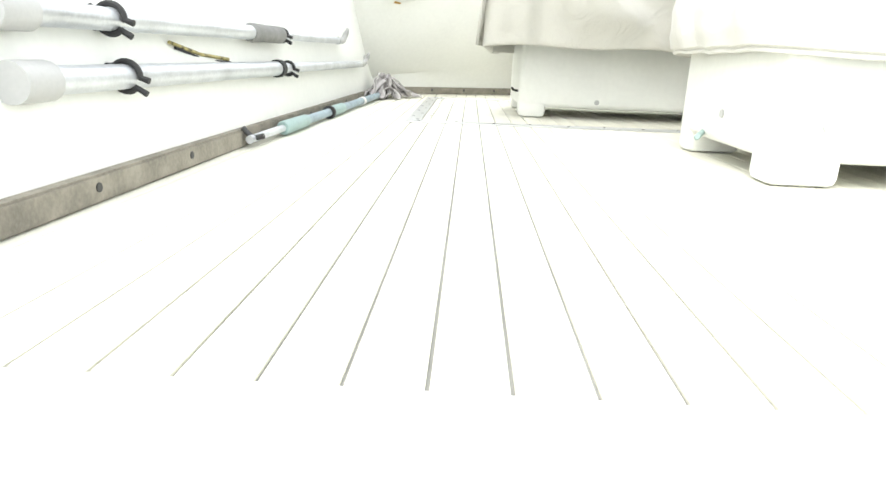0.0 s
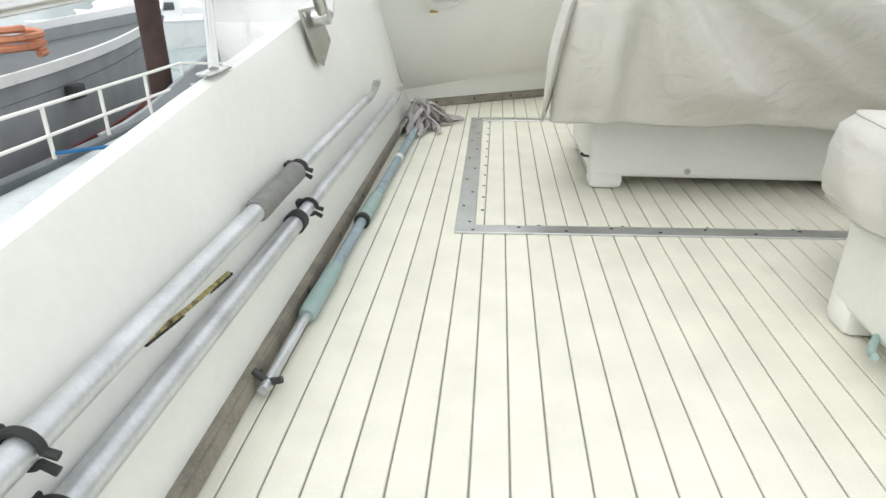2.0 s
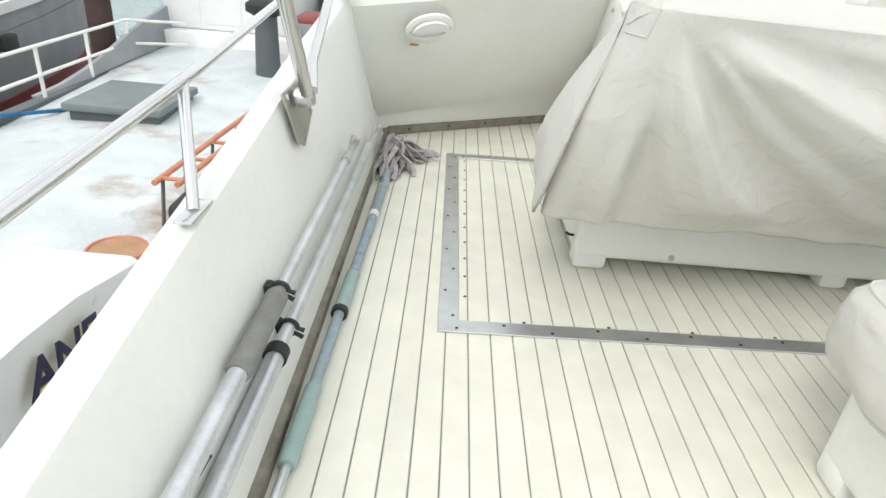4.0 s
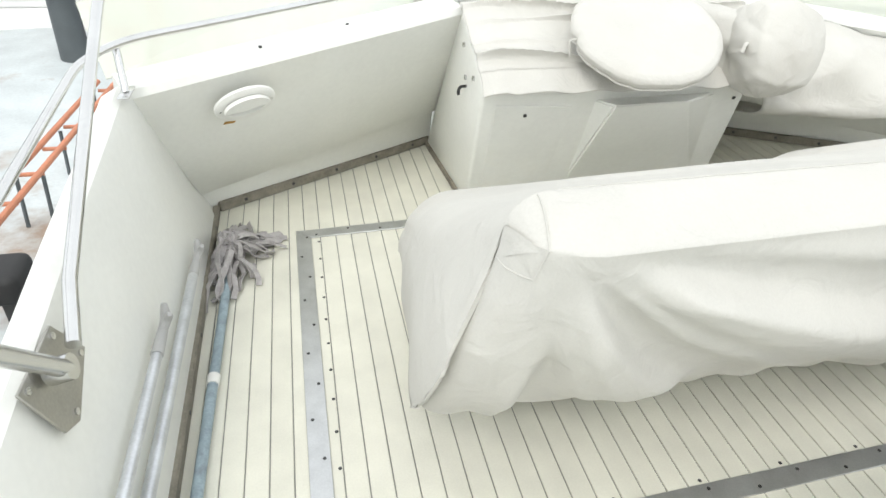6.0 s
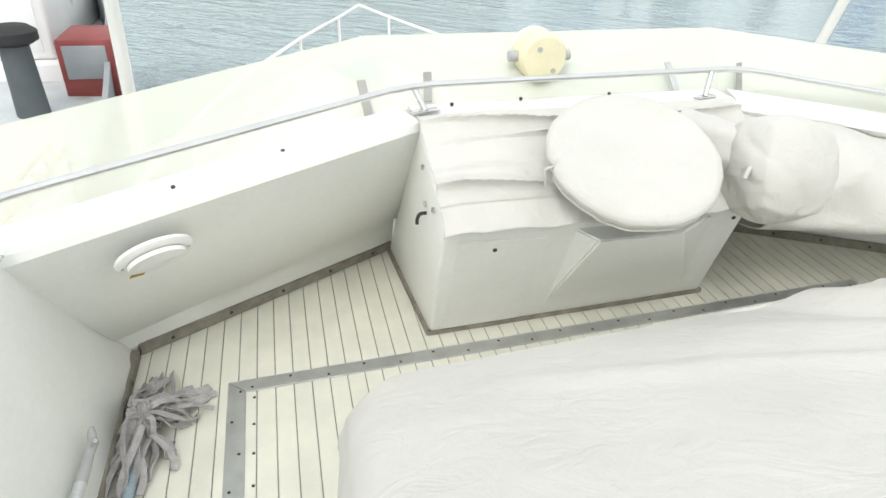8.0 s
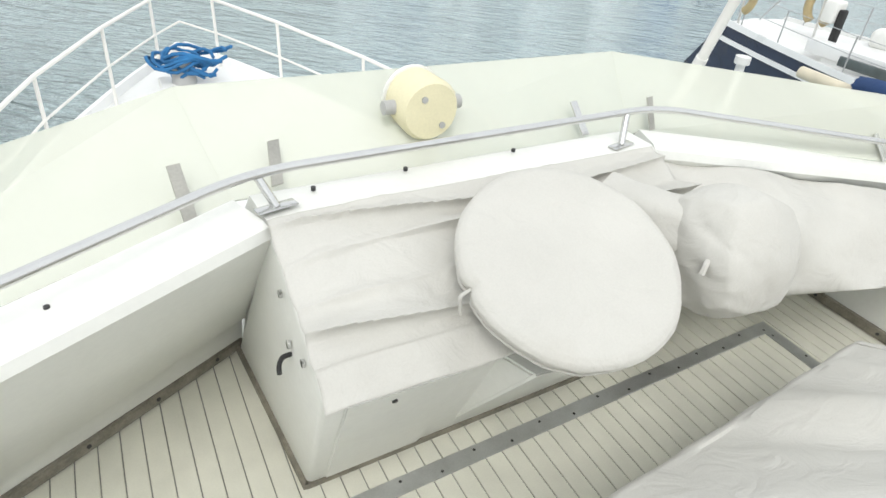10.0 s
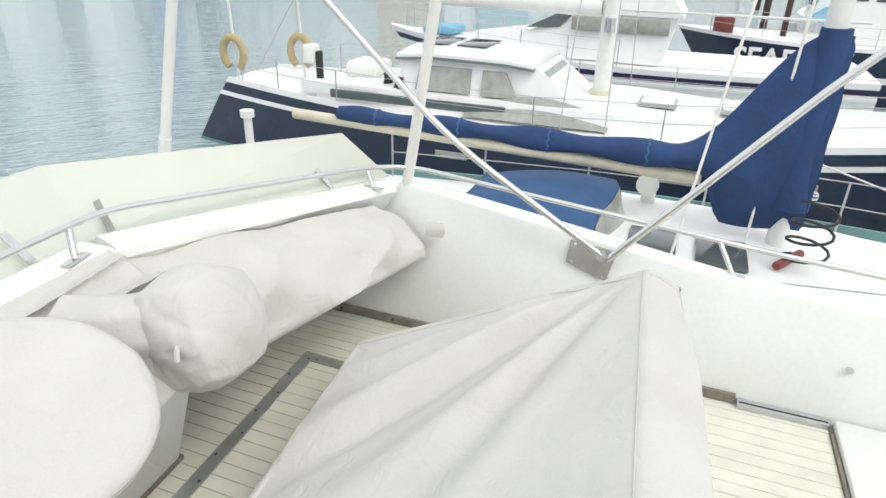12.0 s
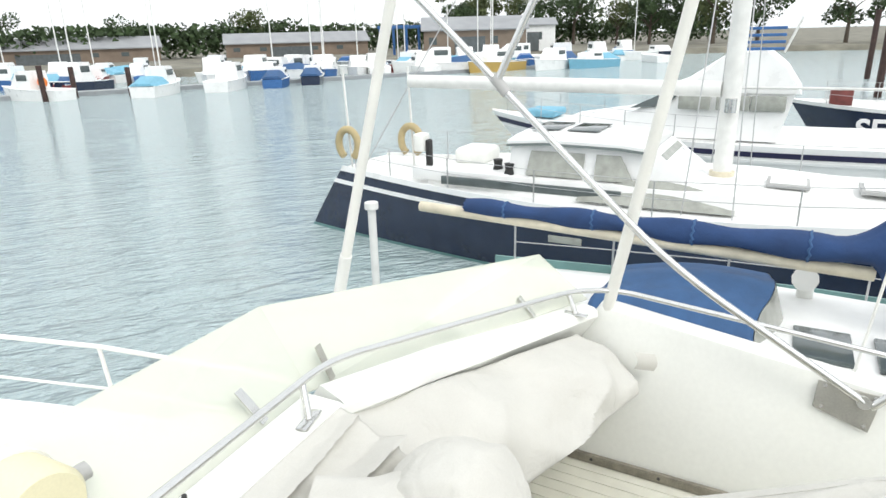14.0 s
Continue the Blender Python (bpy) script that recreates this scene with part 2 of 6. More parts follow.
# raked front coamings: foot line, crease line, top line
FRONT = {
    "wall_front_port": [((-0.285, 1.375), (0.57, 1.86)), (0.085, 0.17), ((-0.38, 1.03, 0.563), (0.565, 1.405, 0.668))],
    "wall_front_centre": [((0.57, 1.86), (1.72, 1.90)), (0.17, 0.17), ((0.565, 1.405, 0.668), (1.62, 1.485, 0.655))],
    "wall_front_starboard": [((1.72, 1.90), (2.545, 1.455)), (0.17, 0.085), ((1.62, 1.485, 0.655), (2.65, 1.15, 0.553))],
}
for nm, (feet, crease, tops) in FRONT.items():
    rings = []
    for i in range(13):
        t = i / 12
        f = Vector((*feet[0], 0)).lerp(Vector((*feet[1], 0)), t)
        tp = Vector(tops[0]).lerp(Vector(tops[1]), t)
        along = (Vector(tops[1]) - Vector(tops[0])); along.z = 0; along.normalize()
        out = Vector((-along.y, along.x, 0))
        cz = lerp(*crease, t)
        cr = f.lerp(tp, cz / tp.z); cr = Vector((cr.x, cr.y, cz)) + out * 0.03
        lipy = out * 0.115
        rings.append([f + Vector((0, 0, -0.06)), f + out * 0.012, cr, cr + Vector((0, 0, 0.014)) - out * 0.022, f.lerp(tp, 0.6) - out * 0.004, tp + Vector((0, 0, -0.03)) - out * 0.004,
                      tp + Vector((0, 0, -0.008)) + out * 0.002, tp + out * 0.018, tp + lipy + Vector((0, 0, 0.003)), tp + lipy + out * 0.02 + Vector((0, 0, -0.02)),
                      tp + out * 0.55 + Vector((0, 0, -0.55)), tp + out * 0.75 + Vector((0, 0, -1.25)), f + out * 0.05 + Vector((0, 0, -1.25))])
    tagged(finish(nm, loft(rings), GEL), "raked cream white fibreglass front coaming with a crease low down", "wall", kind="structure")


def front_y(x):
    if x < 0.57:
        return lerp(1.375, 1.86, (x + 0.285) / 0.855)
    if x < 1.72:
        return 1.88
    return lerp(1.90, 1.455, (x - 1.72) / 0.825)


# floor: recessed caulk bed, then each plank
bm = bmesh.new()
outline = [(-0.30, AFT - 0.03), (2.58, AFT - 0.03), (2.58, 1.5), (1.72, 1.95), (0.57, 1.92), (-0.30, 1.40)]
prism([(x, y, -0.05) for x, y in outline], (0, 0, 0.0465), bm)
floor = tagged(finish("floor", bm, CAULK), "cream planked flybridge deck with grey caulked seams", "floor", kind="structure")
border = part("border", box((-0.262, AFT - 0.05, -0.06), (2.52, AFT, 0.001), 0.006), GEL, floor, "plain white fibreglass edge of the deck")
sill = box((-0.262, AFT - 0.046, -0.42), (2.52, AFT - 0.034, -0.02), 0.004)
part("sill", sill, GEL, floor)
_k = 0
x = 0.019 - 0.05 * 6
while x < 2.56:
    x0, x1 = max(x + 0.0014, PORT + 0.004), min(x + 0.05 - 0.0014, STAR - 0.004)
    x += 0.05
    if x1 - x0 < 0.006:
        continue
    y0 = AFT if x0 < 1.86 else -0.475
    e = 0.0012
    rings = []
    for ya, yb, z in ((y0, y0, 0), (front_y(x0) - 0.004, front_y(x1) - 0.004, 0)):
        rings.append([Vector((x0, ya, -0.0045)), Vector((x0, ya, -e)), Vector((x0 + e, ya, 0)), Vector((x1 - e, yb, 0)), Vector((x1, yb, -e)), Vector((x1, yb, -0.0045))])
    part("plank", loft(rings), PLANK, floor, smooth=False)

# white raised locker lid beside the starboard coaming
lid = thing("deck_locker", "low white fibreglass locker lid set into the deck", "locker")
part("lid", box((1.862, AFT, -0.004), (2.515, -0.49, 0.03), 0.012), GEL, lid)
part("edge_trim", box((1.862, -0.488, 0.0), (2.46, -0.476, 0.012), 0.003), TEAKG, lid, "weathered teak edge strip")


# baseboards
def baseboard(name, a, b, h=0.034, th=0.02, side=1, screws=6):
    a, b = Vector((*a, 0)), Vector((*b, 0))
    d = (b - a).normalized()
    n = Vector((-d.y, d.x, 0)) * side
    o = [a, a + n * th, b + n * th, b]
    bm = prism([p + Vector((0, 0, 0.001)) for p in o], (0, 0, h))
    bmesh.ops.bevel(bm, geom=[e for e in bm.edges], offset=0.003, segments=2, affect="EDGES")
    ob = tagged(finish(name, bm, TEAKG), "weathered grey teak strip along the deck edge", "baseboard", kind="structure")
    for k in range(screws):
        p = a.lerp(b, (k + 0.5) / screws) + n * th + Vector((0, 0, h * 0.6))
        part("screw", disc(p, n, 0.006, 0.0015, 10), DARKM, ob)
    return ob


baseboard("baseboard", (PORT - 0.002, AFT), (PORT - 0.012, 1.37), side=-1, screws=11)
baseboard("baseboard", (-0.265, 1.395), (0.555, 1.86), side=-1, screws=5)
baseboard("baseboard", (1.73, 1.885), (2.525, 1.462), side=-1, screws=5)
baseboard("baseboard", (STAR + 0.002, 1.46), (STAR + 0.002, -0.19), side=-1, screws=7)
tr = thing("door_track", "aluminium track on the deck along the coaming", "track")
part("rail", box((2.485, -0.475, 0.0), (2.522, -0.195, 0.022), 0.003), ALU, tr)
part("groove", box((2.492, -0.472, 0.02), (2.5, -0.2, 0.0235)), DARKM, tr)

# aluminium hatch frame laid on the deck
hf = thing("deck_hatch_frame", "brushed aluminium frame strips screwed to the planked deck", "hatch frame")
W = 0.047
FA, FB, FC, FD = Vector((0, 0, 0)), Vector((-0.008, 1.208, 0)), Vector((2.2, 1.322, 0)), Vector((2.18, 0.085, 0))


def strip(a, b, inward):
    n = Vector(inward).normalized() * W
    d = (b - a).normalized() * W
    bm = prism([a + Vector((0, 0, 0.0005)), b + Vector((0, 0, 0.0005)), b - d + n + Vector((0, 0, 0.0005)), a + d + n + Vector((0, 0, 0.0005))], (0, 0, 0.0045))
    bmesh.ops.bevel(bm, geom=bm.edges[:], offset=0.0008, segments=1, affect="EDGES")
    s = part("strip", bm, ALU, hf)
    k = int((b - a).length / 0.105)
    for i in range(k):
        p = a.lerp(b, (i + 0.6) / k)
        part("screw", disc(p + n * (0.3 if i % 2 else 0.72) + Vector((0, 0, 0.005)), (0, 0, 1), 0.0042, 0.0008, 8), DARKM, s)
    return s


strip(FA, FB, (1, 0, 0)); strip(FB, FC, (0.05, -1, 0)); strip(FC, FC.lerp(FD, 0.55), (-1, 0, 0)); strip(FD, FA, (-0.05, 1, 0))
for i in range(11):
    part("plank_screw", disc((0.062, 0.16 + i * 0.098, 0), (0, 0, 1), 0.0042, 0.001, 8), DARKM, hf)
for i in range(9):
    part("plank_screw", disc((0.2 + i * 0.2, 0.066 + i * 0.0078, 0), (0, 0, 1), 0.0042, 0.001, 8), DARKM, hf)


# ---------- rail ----------
rail = thing("guard_rail", "polished stainless guard rail along the coaming top", "rail")
RAILP = [(-0.43, -2.2, 0.44), (-0.425, -0.2, 0.565), (-0.43, 0.93, 0.66), (-0.36, 1.06, 0.672), (0.55, 1.475, 0.742), (1.66, 1.56, 0.735), (2.58, 1.225, 0.632), (2.705, 1.10, 0.612), (2.77, -0.2, 0.47), (2.78, -2.0, 0.36)]
part("tube", tube(bend(RAILP, 0.1, 6), 0.0095, 12), STEEL, rail)
for foot, top in (((-0.366, -0.35, 0.420), (-0.425, -0.2, 0.565)), ((-0.36, 0.985, 0.57), (-0.375, 1.05, 0.67)), ((0.59, 1.445, 0.68), (0.56, 1.477, 0.742)),
                  ((1.52, 1.515, 0.662), (1.55, 1.553, 0.736)), ((2.545, 1.20, 0.565), (2.56, 1.235, 0.635)), ((2.70, -0.11, 0.392), (2.765, -0.05, 0.486))):
    p = part("post", tube([foot, top], 0.009, 10), STEEL, rail)
    fx, fy, fz = foot
    along = Vector((0.0, 1, 0)) if abs(fx - 1.1) > 1.4 else Vector((1, 0.25, 0)).normalized()
    bm = box((-0.042, -0.014, 0), (0.042, 0.014, 0.006), 0.004, 2)
    bm.transform(Matrix.Translation((fx, fy, fz - 0.004)) @ Matrix.Rotation(math.atan2(along.y, along.x), 4, "Z"))
    part("foot_plate", bm, STEEL, p)

# bimini frame tubes on diamond plates
for s, y0, px, zc in ((-1, 0.16, -0.338, 0.43), (1, 0.36, 2.628, 0.395)):
    arch = thing("bimini_frame", "bare stainless canopy frame tubes on a steel mounting plate", "canopy frame", group="canopy frames")
    k = 0.32 if s > 0 else 0.23
    lean = Vector((s * k, 0, 1)).normalized()
    nrm = Vector((-s, 0, k)).normalized()
    c = Vector((px, y0, zc))
    if s < 0:
        o = [c + lean * 0.055 + Vector((0, -0.085, 0)), c + lean * 0.055 + Vector((0, 0.06, 0)), c + Vector((0, 0.10, 0)) - lean * 0.03, c + Vector((0, -0.02, 0)) - lean * 0.075, c + Vector((0, -0.06, 0)) - lean * 0.055]
    else:
        o = [c + lean * 0.04 + Vector((0, -0.08, 0)), c + lean * 0.055 + Vector((0, 0.09, 0)), c - lean * 0.03 + Vector((0, 0.095, 0)), c - lean * 0.075 + Vector((0, -0.055, 0))]
    bm = prism([p + nrm * 0.0 for p in o], nrm * 0.005)
    bmesh.ops.bevel(bm, geom=bm.edges[:], offset=0.0015, segments=1, affect="EDGES")
    pl = part("mounting_plate", bm, PLATE, arch)
    for q in o[:4]:
        part("bolt", disc(c.lerp(q, 0.78) + nrm * 0.005, nrm, 0.006, 0.003, 8), STEEL, pl)
    if s > 0:
        a0 = c + nrm * 0.03 + Vector((0, -0.03, 0.02))
        f = [a0, (2.6, 0.917, 0.772), (2.6, 1.385, 1.206), (2.55, 1.79, 1.61), (2.4, 2.1, 1.95)]
        part("forward_tube", tube(bend(f, 0.2), 0.0125, 12), STEEL, arch)
        part("aft_tube", tube([a0 + Vector((0.0, -0.02, -0.012)), (2.6, -0.22, 1.053), (2.58, -0.9, 1.80)], 0.0125, 12), STEEL, arch)
        part("cross_tube", tube([(2.585, 1.51, 1.352), (2.6, 1.395, 1.595), (2.6, 1.2, 2.0)], 0.0125, 12), STEEL, arch)
        part("collar", tube([(2.588, 1.48, 1.30), (2.588, 1.53, 1.355)], 0.019, 12), PLASTG, arch)
    else:
        a0 = c + nrm * 0.028 + Vector((0, -0.02, 0.03))
        part("aft_tube", tube([a0, (-0.30, -0.11, 0.742), (-0.28, -0.30, 0.95), (-0.25, -0.9, 1.6)], 0.0135, 12), STEEL, arch)
        part("forward_tube", tube([a0 + Vector((0, 0.05, 0.0)), (-0.335, 0.307, 0.503), (-0.34, 0.764, 0.746), (-0.34, 1.9, 1.36)], 0.0115, 12), STEEL, arch)
    part("socket", tube([a0 - nrm * 0.022, a0 + nrm * 0.012], 0.02, 12), STEEL, arch)

# frosted windscreen and its brackets
ws = thing("windscreen", "pale greenish frosted acrylic windscreen round the front coaming", "windscreen")
WT = [Vector(p) for p in ((-0.52, 1.33, 0.70), (0.47, 1.80, 0.80), (1.72, 1.84, 0.80), (2.60, 1.36, 0.74))]
WB = [Vector(p) for p in ((-0.45, 1.175, 0.54), (0.525, 1.555, 0.642), (1.65, 1.625, 0.632), (2.68, 1.20, 0.565))]
for i in range(3):
    n = (WB[i + 1] - WB[i]).cross(WT[i] - WB[i]).normalized() * 0.005
    bm = prism([WB[i], WB[i + 1], WT[i + 1], WT[i]], n)
    pn = part("pane", bm, PLEXI, ws)
    pn.visible_shadow = False
for p, q in (((0.62, 1.545, 0.672), (0.635, 1.625, 0.735)), ((0.44, 1.47, 0.655), (0.43, 1.565, 0.735)), ((1.70, 1.585, 0.655), (1.72, 1.645, 0.73)), ((1.47, 1.60, 0.66), (1.455, 1.66, 0.735)), ((2.42, 1.30, 0.59), (2.40, 1.35, 0.66))):
    p, q = Vector(p), Vector(q)
    d, w = (q - p), Vector((1, 0.25, 0)).normalized() * 0.013
    n = d.cross(w).normalized() * 0.004
    bm = prism([p - w, p + w, q + w, q - w], n)
    b = part("bracket", bm, PLATE if p.x < 1.0 or 1.69 < p.x < 1.71 else STEEL, ws, "flat stainless bracket")
    part("bolt", disc(q - d * 0.2 + n, n, 0.005, 0.004, 8), DARKM, b)


# ---------- helm console ----------
con = thing("helm_console", "white fibreglass helm console against the front coaming", "console")
bm = bmesh.new()
LB, LF, RF, RB = Vector((0.552, 1.85, 0)), Vector((0.591, 1.317, 0)), Vector((1.58, 1.368, 0)), Vector((1.70, 1.87, 0))
TLF, TRF, TLB, TRB = Vector((0.566, 1.105, 0.50)), Vector((1.47, 1.13, 0.485)), Vector((0.566, 1.42, 0.655)), Vector((1.60, 1.49, 0.64))
v = [bm.verts.new(p) for p in (LB, LF, RF, RB, TLB, TLF, TRF, TRB)]
for f in ((0, 1, 5, 4), (1, 2, 6, 5), (2, 3, 7, 6), (4, 5, 6, 7), (0, 3, 2, 1), (0, 4, 7, 3)):
    bm.faces.new([v[i] for i in f])
bmesh.ops.bevel(bm, geom=[e for e in bm.edges], offset=0.012, segments=3, profile=0.5, affect="EDGES")
body = part("body", bm, GEL, con)


def on_front(u, w, d=0.0):
    """A point of the sloping console front, u across, w up, d proud of it."""
    p = LF.lerp(RF, u).lerp(TLF.lerp(TRF, u), w)
    return p + Vector((0, -0.92, -0.38)) * d


pan = [on_front(0.04, 0.05), on_front(0.29, 0.05), on_front(0.33, 0.86), on_front(0.05, 0.88)]
bm = prism([p + Vector((0, 0.002, 0)) for p in pan], Vector((0, -0.92, -0.38)) * 0.008)
bmesh.ops.bevel(bm, geom=bm.edges[:], offset=0.003, segments=2, affect="EDGES")
part("access_panel", bm, GEL2, con, "flush white access panel")
part("stud", disc(on_front(0.16, 0.80, 0.006), (0, -0.92, -0.38), 0.006, 0.004, 10), DARKM, con)
part("stud", disc(on_front(0.96, 0.86, 0.0), (0, -0.92, -0.38), 0.006, 0.004, 10), DARKM, con)
bm = bmesh.new()
w0, w1, w2, w3 = on_front(0.37, 0.06), on_front(0.93, 0.06), on_front(0.66, 0.86), on_front(0.40, 0.88)
a0, a1 = Vector((0.966, 1.05, 0.452)), Vector((1.197, 1.035, 0.462))
q = [bm.verts.new(p) for p in (w0 + Vector((0, 0.01, 0)), w1 + Vector((0, 0.01, 0)), on_front(0.93, 0.9) + Vector((0, 0.03, 0)), w3 + Vector((0, 0.03, 0)), a0, a1)]
for f in ((0, 1, 5, 4), (0, 4, 3), (3, 4, 5, 2), (1, 2, 5), (0, 3, 2, 1)):
    bm.faces.new([q[i] for i in f])
bmesh.ops.bevel(bm, geom=bm.edges[:], offset=0.006, segments=2, affect="EDGES")
part("kneeboard", bm, GEL, con, "wedge-shaped white housing on the console front")
base = prism([LF + Vector((-0.005, -0.012, 0.001)), RF + Vector((0.005, -0.012, 0.001)), RF + Vector((0.005, 0, 0.001)), LF + Vector((-0.005, 0, 0.001))], (0, 0, 0.016))
part("plinth_strip", base, TEAKG, con, "weathered teak strip at the foot")
base = prism([LF + Vector((-0.012, -0.01, 0.001)), LF + Vector((0, -0.01, 0.001)), LB + Vector((0, 0, 0.001)), LB + Vector((-0.012, 0, 0.001))], (0, 0, 0.016))
part("plinth_strip", base, TEAKG, con)
for p in ((0.561, 1.325, 0.565), (0.5635, 1.20, 0.50), (0.561, 1.285, 0.475)):
    part("stud", disc(p, (-1, 0, 0.03), 0.008, 0.006, 10), STEEL, con)
part("hook", tube(bend([(0.572, 1.29, 0.445), (0.545, 1.288, 0.445), (0.535, 1.275, 0.438), (0.532, 1.26, 0.43)], 0.01, 3), 0.005, 8), RUBBER, con, "black cover hook")

# canvas over the dashboard
dash = thing("dashboard_cover", "off-white canvas cover with folds over the dashboard", "cover")


def dash_fn(u, v):
    x = lerp(0.575, 1.58, u)
    t = v
    a, b = TLF.lerp(TRF, u), TLB.lerp(TRB, u)
    p = a.lerp(b, t)
    n = Vector((0, -0.44, 0.9))
    h = 0.014
    for c, w, am in ((0.28, 0.05, 0.042), (0.50, 0.04, 0.030), (0.70, 0.045, 0.052), (0.90, 0.03, 0.026)):
        cc = c + 0.05 * math.sin(5 * u + c * 9) - 0.05 * u
        q = (t - cc) / w
        h += am * 1.25 * math.exp(-abs(q) ** 1.25 * (2.2 if q < 0 else 0.9)) * (0.55 + 0.45 * math.sin(u * 3.1 + c * 7))
    h += 0.014 * nz(u * 7, t * 4, 1.3) + 0.006 * nz(u * 22, t * 12, 4)
    over = max(0.0, h - 0.03)
    h = max(h, 0.016)
    edge = min(1, u / 0.06)
    p = p + n * (0.012 + h * (0.35 + 0.65 * edge)) + Vector((0, -0.9, -0.44)) * over * 0.45 * edge
    if t < 0.12:
        k = 1 - t / 0.12
        p = p + Vector((0, -0.012, -0.035)) * k + n * 0.006 * k * math.sin(u * 40)
    p.x = lerp(0.562, 1.59, u) + 0.004 * nz(t * 8, u * 3)
    return p


bm = sheet(dash_fn, 150, 120)
ob = part("canvas", bm, CANVAS, dash)
m = ob.modifiers.new("thick", "SOLIDIFY"); m.thickness = 0.003
hem = sheet(lambda u, v: dash_fn(u, 0.13 + 0.008 * v) + Vector((0, -0.0025, 0.0045)), 90, 1)
part("seam", hem, CANVAS, dash)

# steering wheel under a round cover
wc = thing("steering_wheel", "steering wheel wrapped in a round off-white canvas cover", "steering wheel")
WN = Vector((-0.076, -0.43, 1.0)).normalized()
WC = Vector((1.063, 1.13, 0.648))
ax = Vector((1, 0, 0)) - WN * WN.x
ax.normalize()
ay = WN.cross(ax)


def wheel_fn(u, v):
    a = 2 * math.pi * u
    prof = [(0.0, 0.018), (0.10, 0.018), (0.18, 0.017), (0.207, 0.015), (0.219, 0.008), (0.225, -0.002), (0.223, -0.014), (0.216, -0.028), (0.204, -0.044), (0.182, -0.058), (0.12, -0.066), (0.05, -0.066)]
    s = v * (len(prof) - 1)
    i = min(int(s), len(prof) - 2)
    r, h = [lerp(prof[i][k], prof[i + 1][k], s - i) for k in (0, 1)]
    r *= 1 + 0.02 * nz(math.cos(a) * 2, math.sin(a) * 2, 3) * min(1, r / 0.2)
    h += 0.005 * nz(math.cos(a) * r * 14, math.sin(a) * r * 14, 7) + (0.0012 * math.sin(a * 23) + 0.005 * nz(math.cos(a) * 4, math.sin(a) * 4)) * sstep(0.17, 0.2, r) * (1.4 if h < 0.0 else 0.15)
    r -= 0.012 * math.exp(-((a - math.pi) / 0.06) ** 2) * sstep(0.19, 0.22, r)
    return WC + ax * (r * math.cos(a)) + ay * (r * math.sin(a)) + WN * h


part("wheel_cover", sheet(wheel_fn, 96, 40), CANVAS, wc)
part("drawstring", tube([wheel_fn(i / 80, 0.62) - WN * 0.004 for i in range(81)], 0.003, 6), CANVAS, wc)
part("drawstring_end", tube(bend([wheel_fn(0.5, 0.5), wheel_fn(0.5, 0.5) + Vector((-0.03, -0.01, 0.0)), wheel_fn(0.5, 0.6) + Vector((-0.025, -0.01, -0.035))], 0.01), 0.0035, 6), CANVAS, wc)
part("column", tube([WC - WN * 0.05, WC - WN * 0.17], 0.035, 16), DARKM, wc)


# wrapped throttle and compass beside the wheel
def lump(c, size, seed, fold=0.12, nu=48, nv=32, sq=0.6):
    c = Vector(c)

    def fn(u, v):
        a, b = 2 * math.pi * u, math.pi * (v - 0.5)
        d = Vector((math.cos(a) * math.cos(b), math.sin(a) * math.cos(b), math.sin(b)))
        k = max(abs(d.x), abs(d.y), abs(d.z)) ** -sq
        r = k * (1 + fold * nz(d.x * 1.7 + seed, d.y * 1.7, d.z * 1.7) + 0.35 * fold * abs(nz(d.x * 4 + seed, d.y * 4, d.z * 3)) - 0.3 * fold * abs(math.sin(3.5 * d.x + 5 * d.z + seed + 2 * d.y)))
        return c + Vector((d.x * size[0], d.y * size[1], d.z * size[2])) * r
    return sheet(fn, nu, nv)


tc_ = thing("throttle_cover", "crumpled off-white canvas hood over the throttle levers", "cover")
HC = Vector((1.475, 1.105, 0.59))


def hood_fn(u, v):
    """A bag of soft cloth gathered below: round crown, deep folds down the sides."""
    a, b = 2 * math.pi * u, math.pi * (v - 0.5)
    d = Vector((math.cos(a) * math.cos(b), math.sin(a) * math.cos(b), math.sin(b)))
    r = max(abs(d.x), abs(d.y), abs(d.z)) ** -0.32
    side = math.cos(b) ** 0.7
    w = a + 0.55 * d.z + 0.5 * nz(d.x * 1.3, d.y * 1.3, d.z * 1.1)
    r -= 0.085 * (0.5 + 0.5 * math.cos(2 * w + 0.7)) ** 10 * side + 0.022 * (0.5 + 0.5 * math.cos(6 * w + 4 * d.z)) ** 4 * side
    r -= 0.022 * (0.5 + 0.5 * math.cos(5 * w + 2.2)) ** 5 * side * max(0.0, 0.5 - d.z)
    r += 0.05 * nz(d.x * 1.4 + 3, d.y * 1.4, d.z * 1.4) + 0.02 * nz(d.x * 5, d.y * 5, d.z * 5)
    taper = 1 - 0.22 * max(0.0, -d.z) ** 1.5
    return HC + Vector((d.x * 0.138 * taper, d.y * 0.14 * taper, d.z * 0.148)) * r


bm = sheet(hood_fn, 110, 64)
bm.transform(Matrix.Translation(HC) @ Matrix.Rotation(radians(-24), 4, "X") @ Matrix.Rotation(radians(10), 4, "Y") @ Matrix.Translation(-HC))
part("hood", bm, CANVAS, tc_)


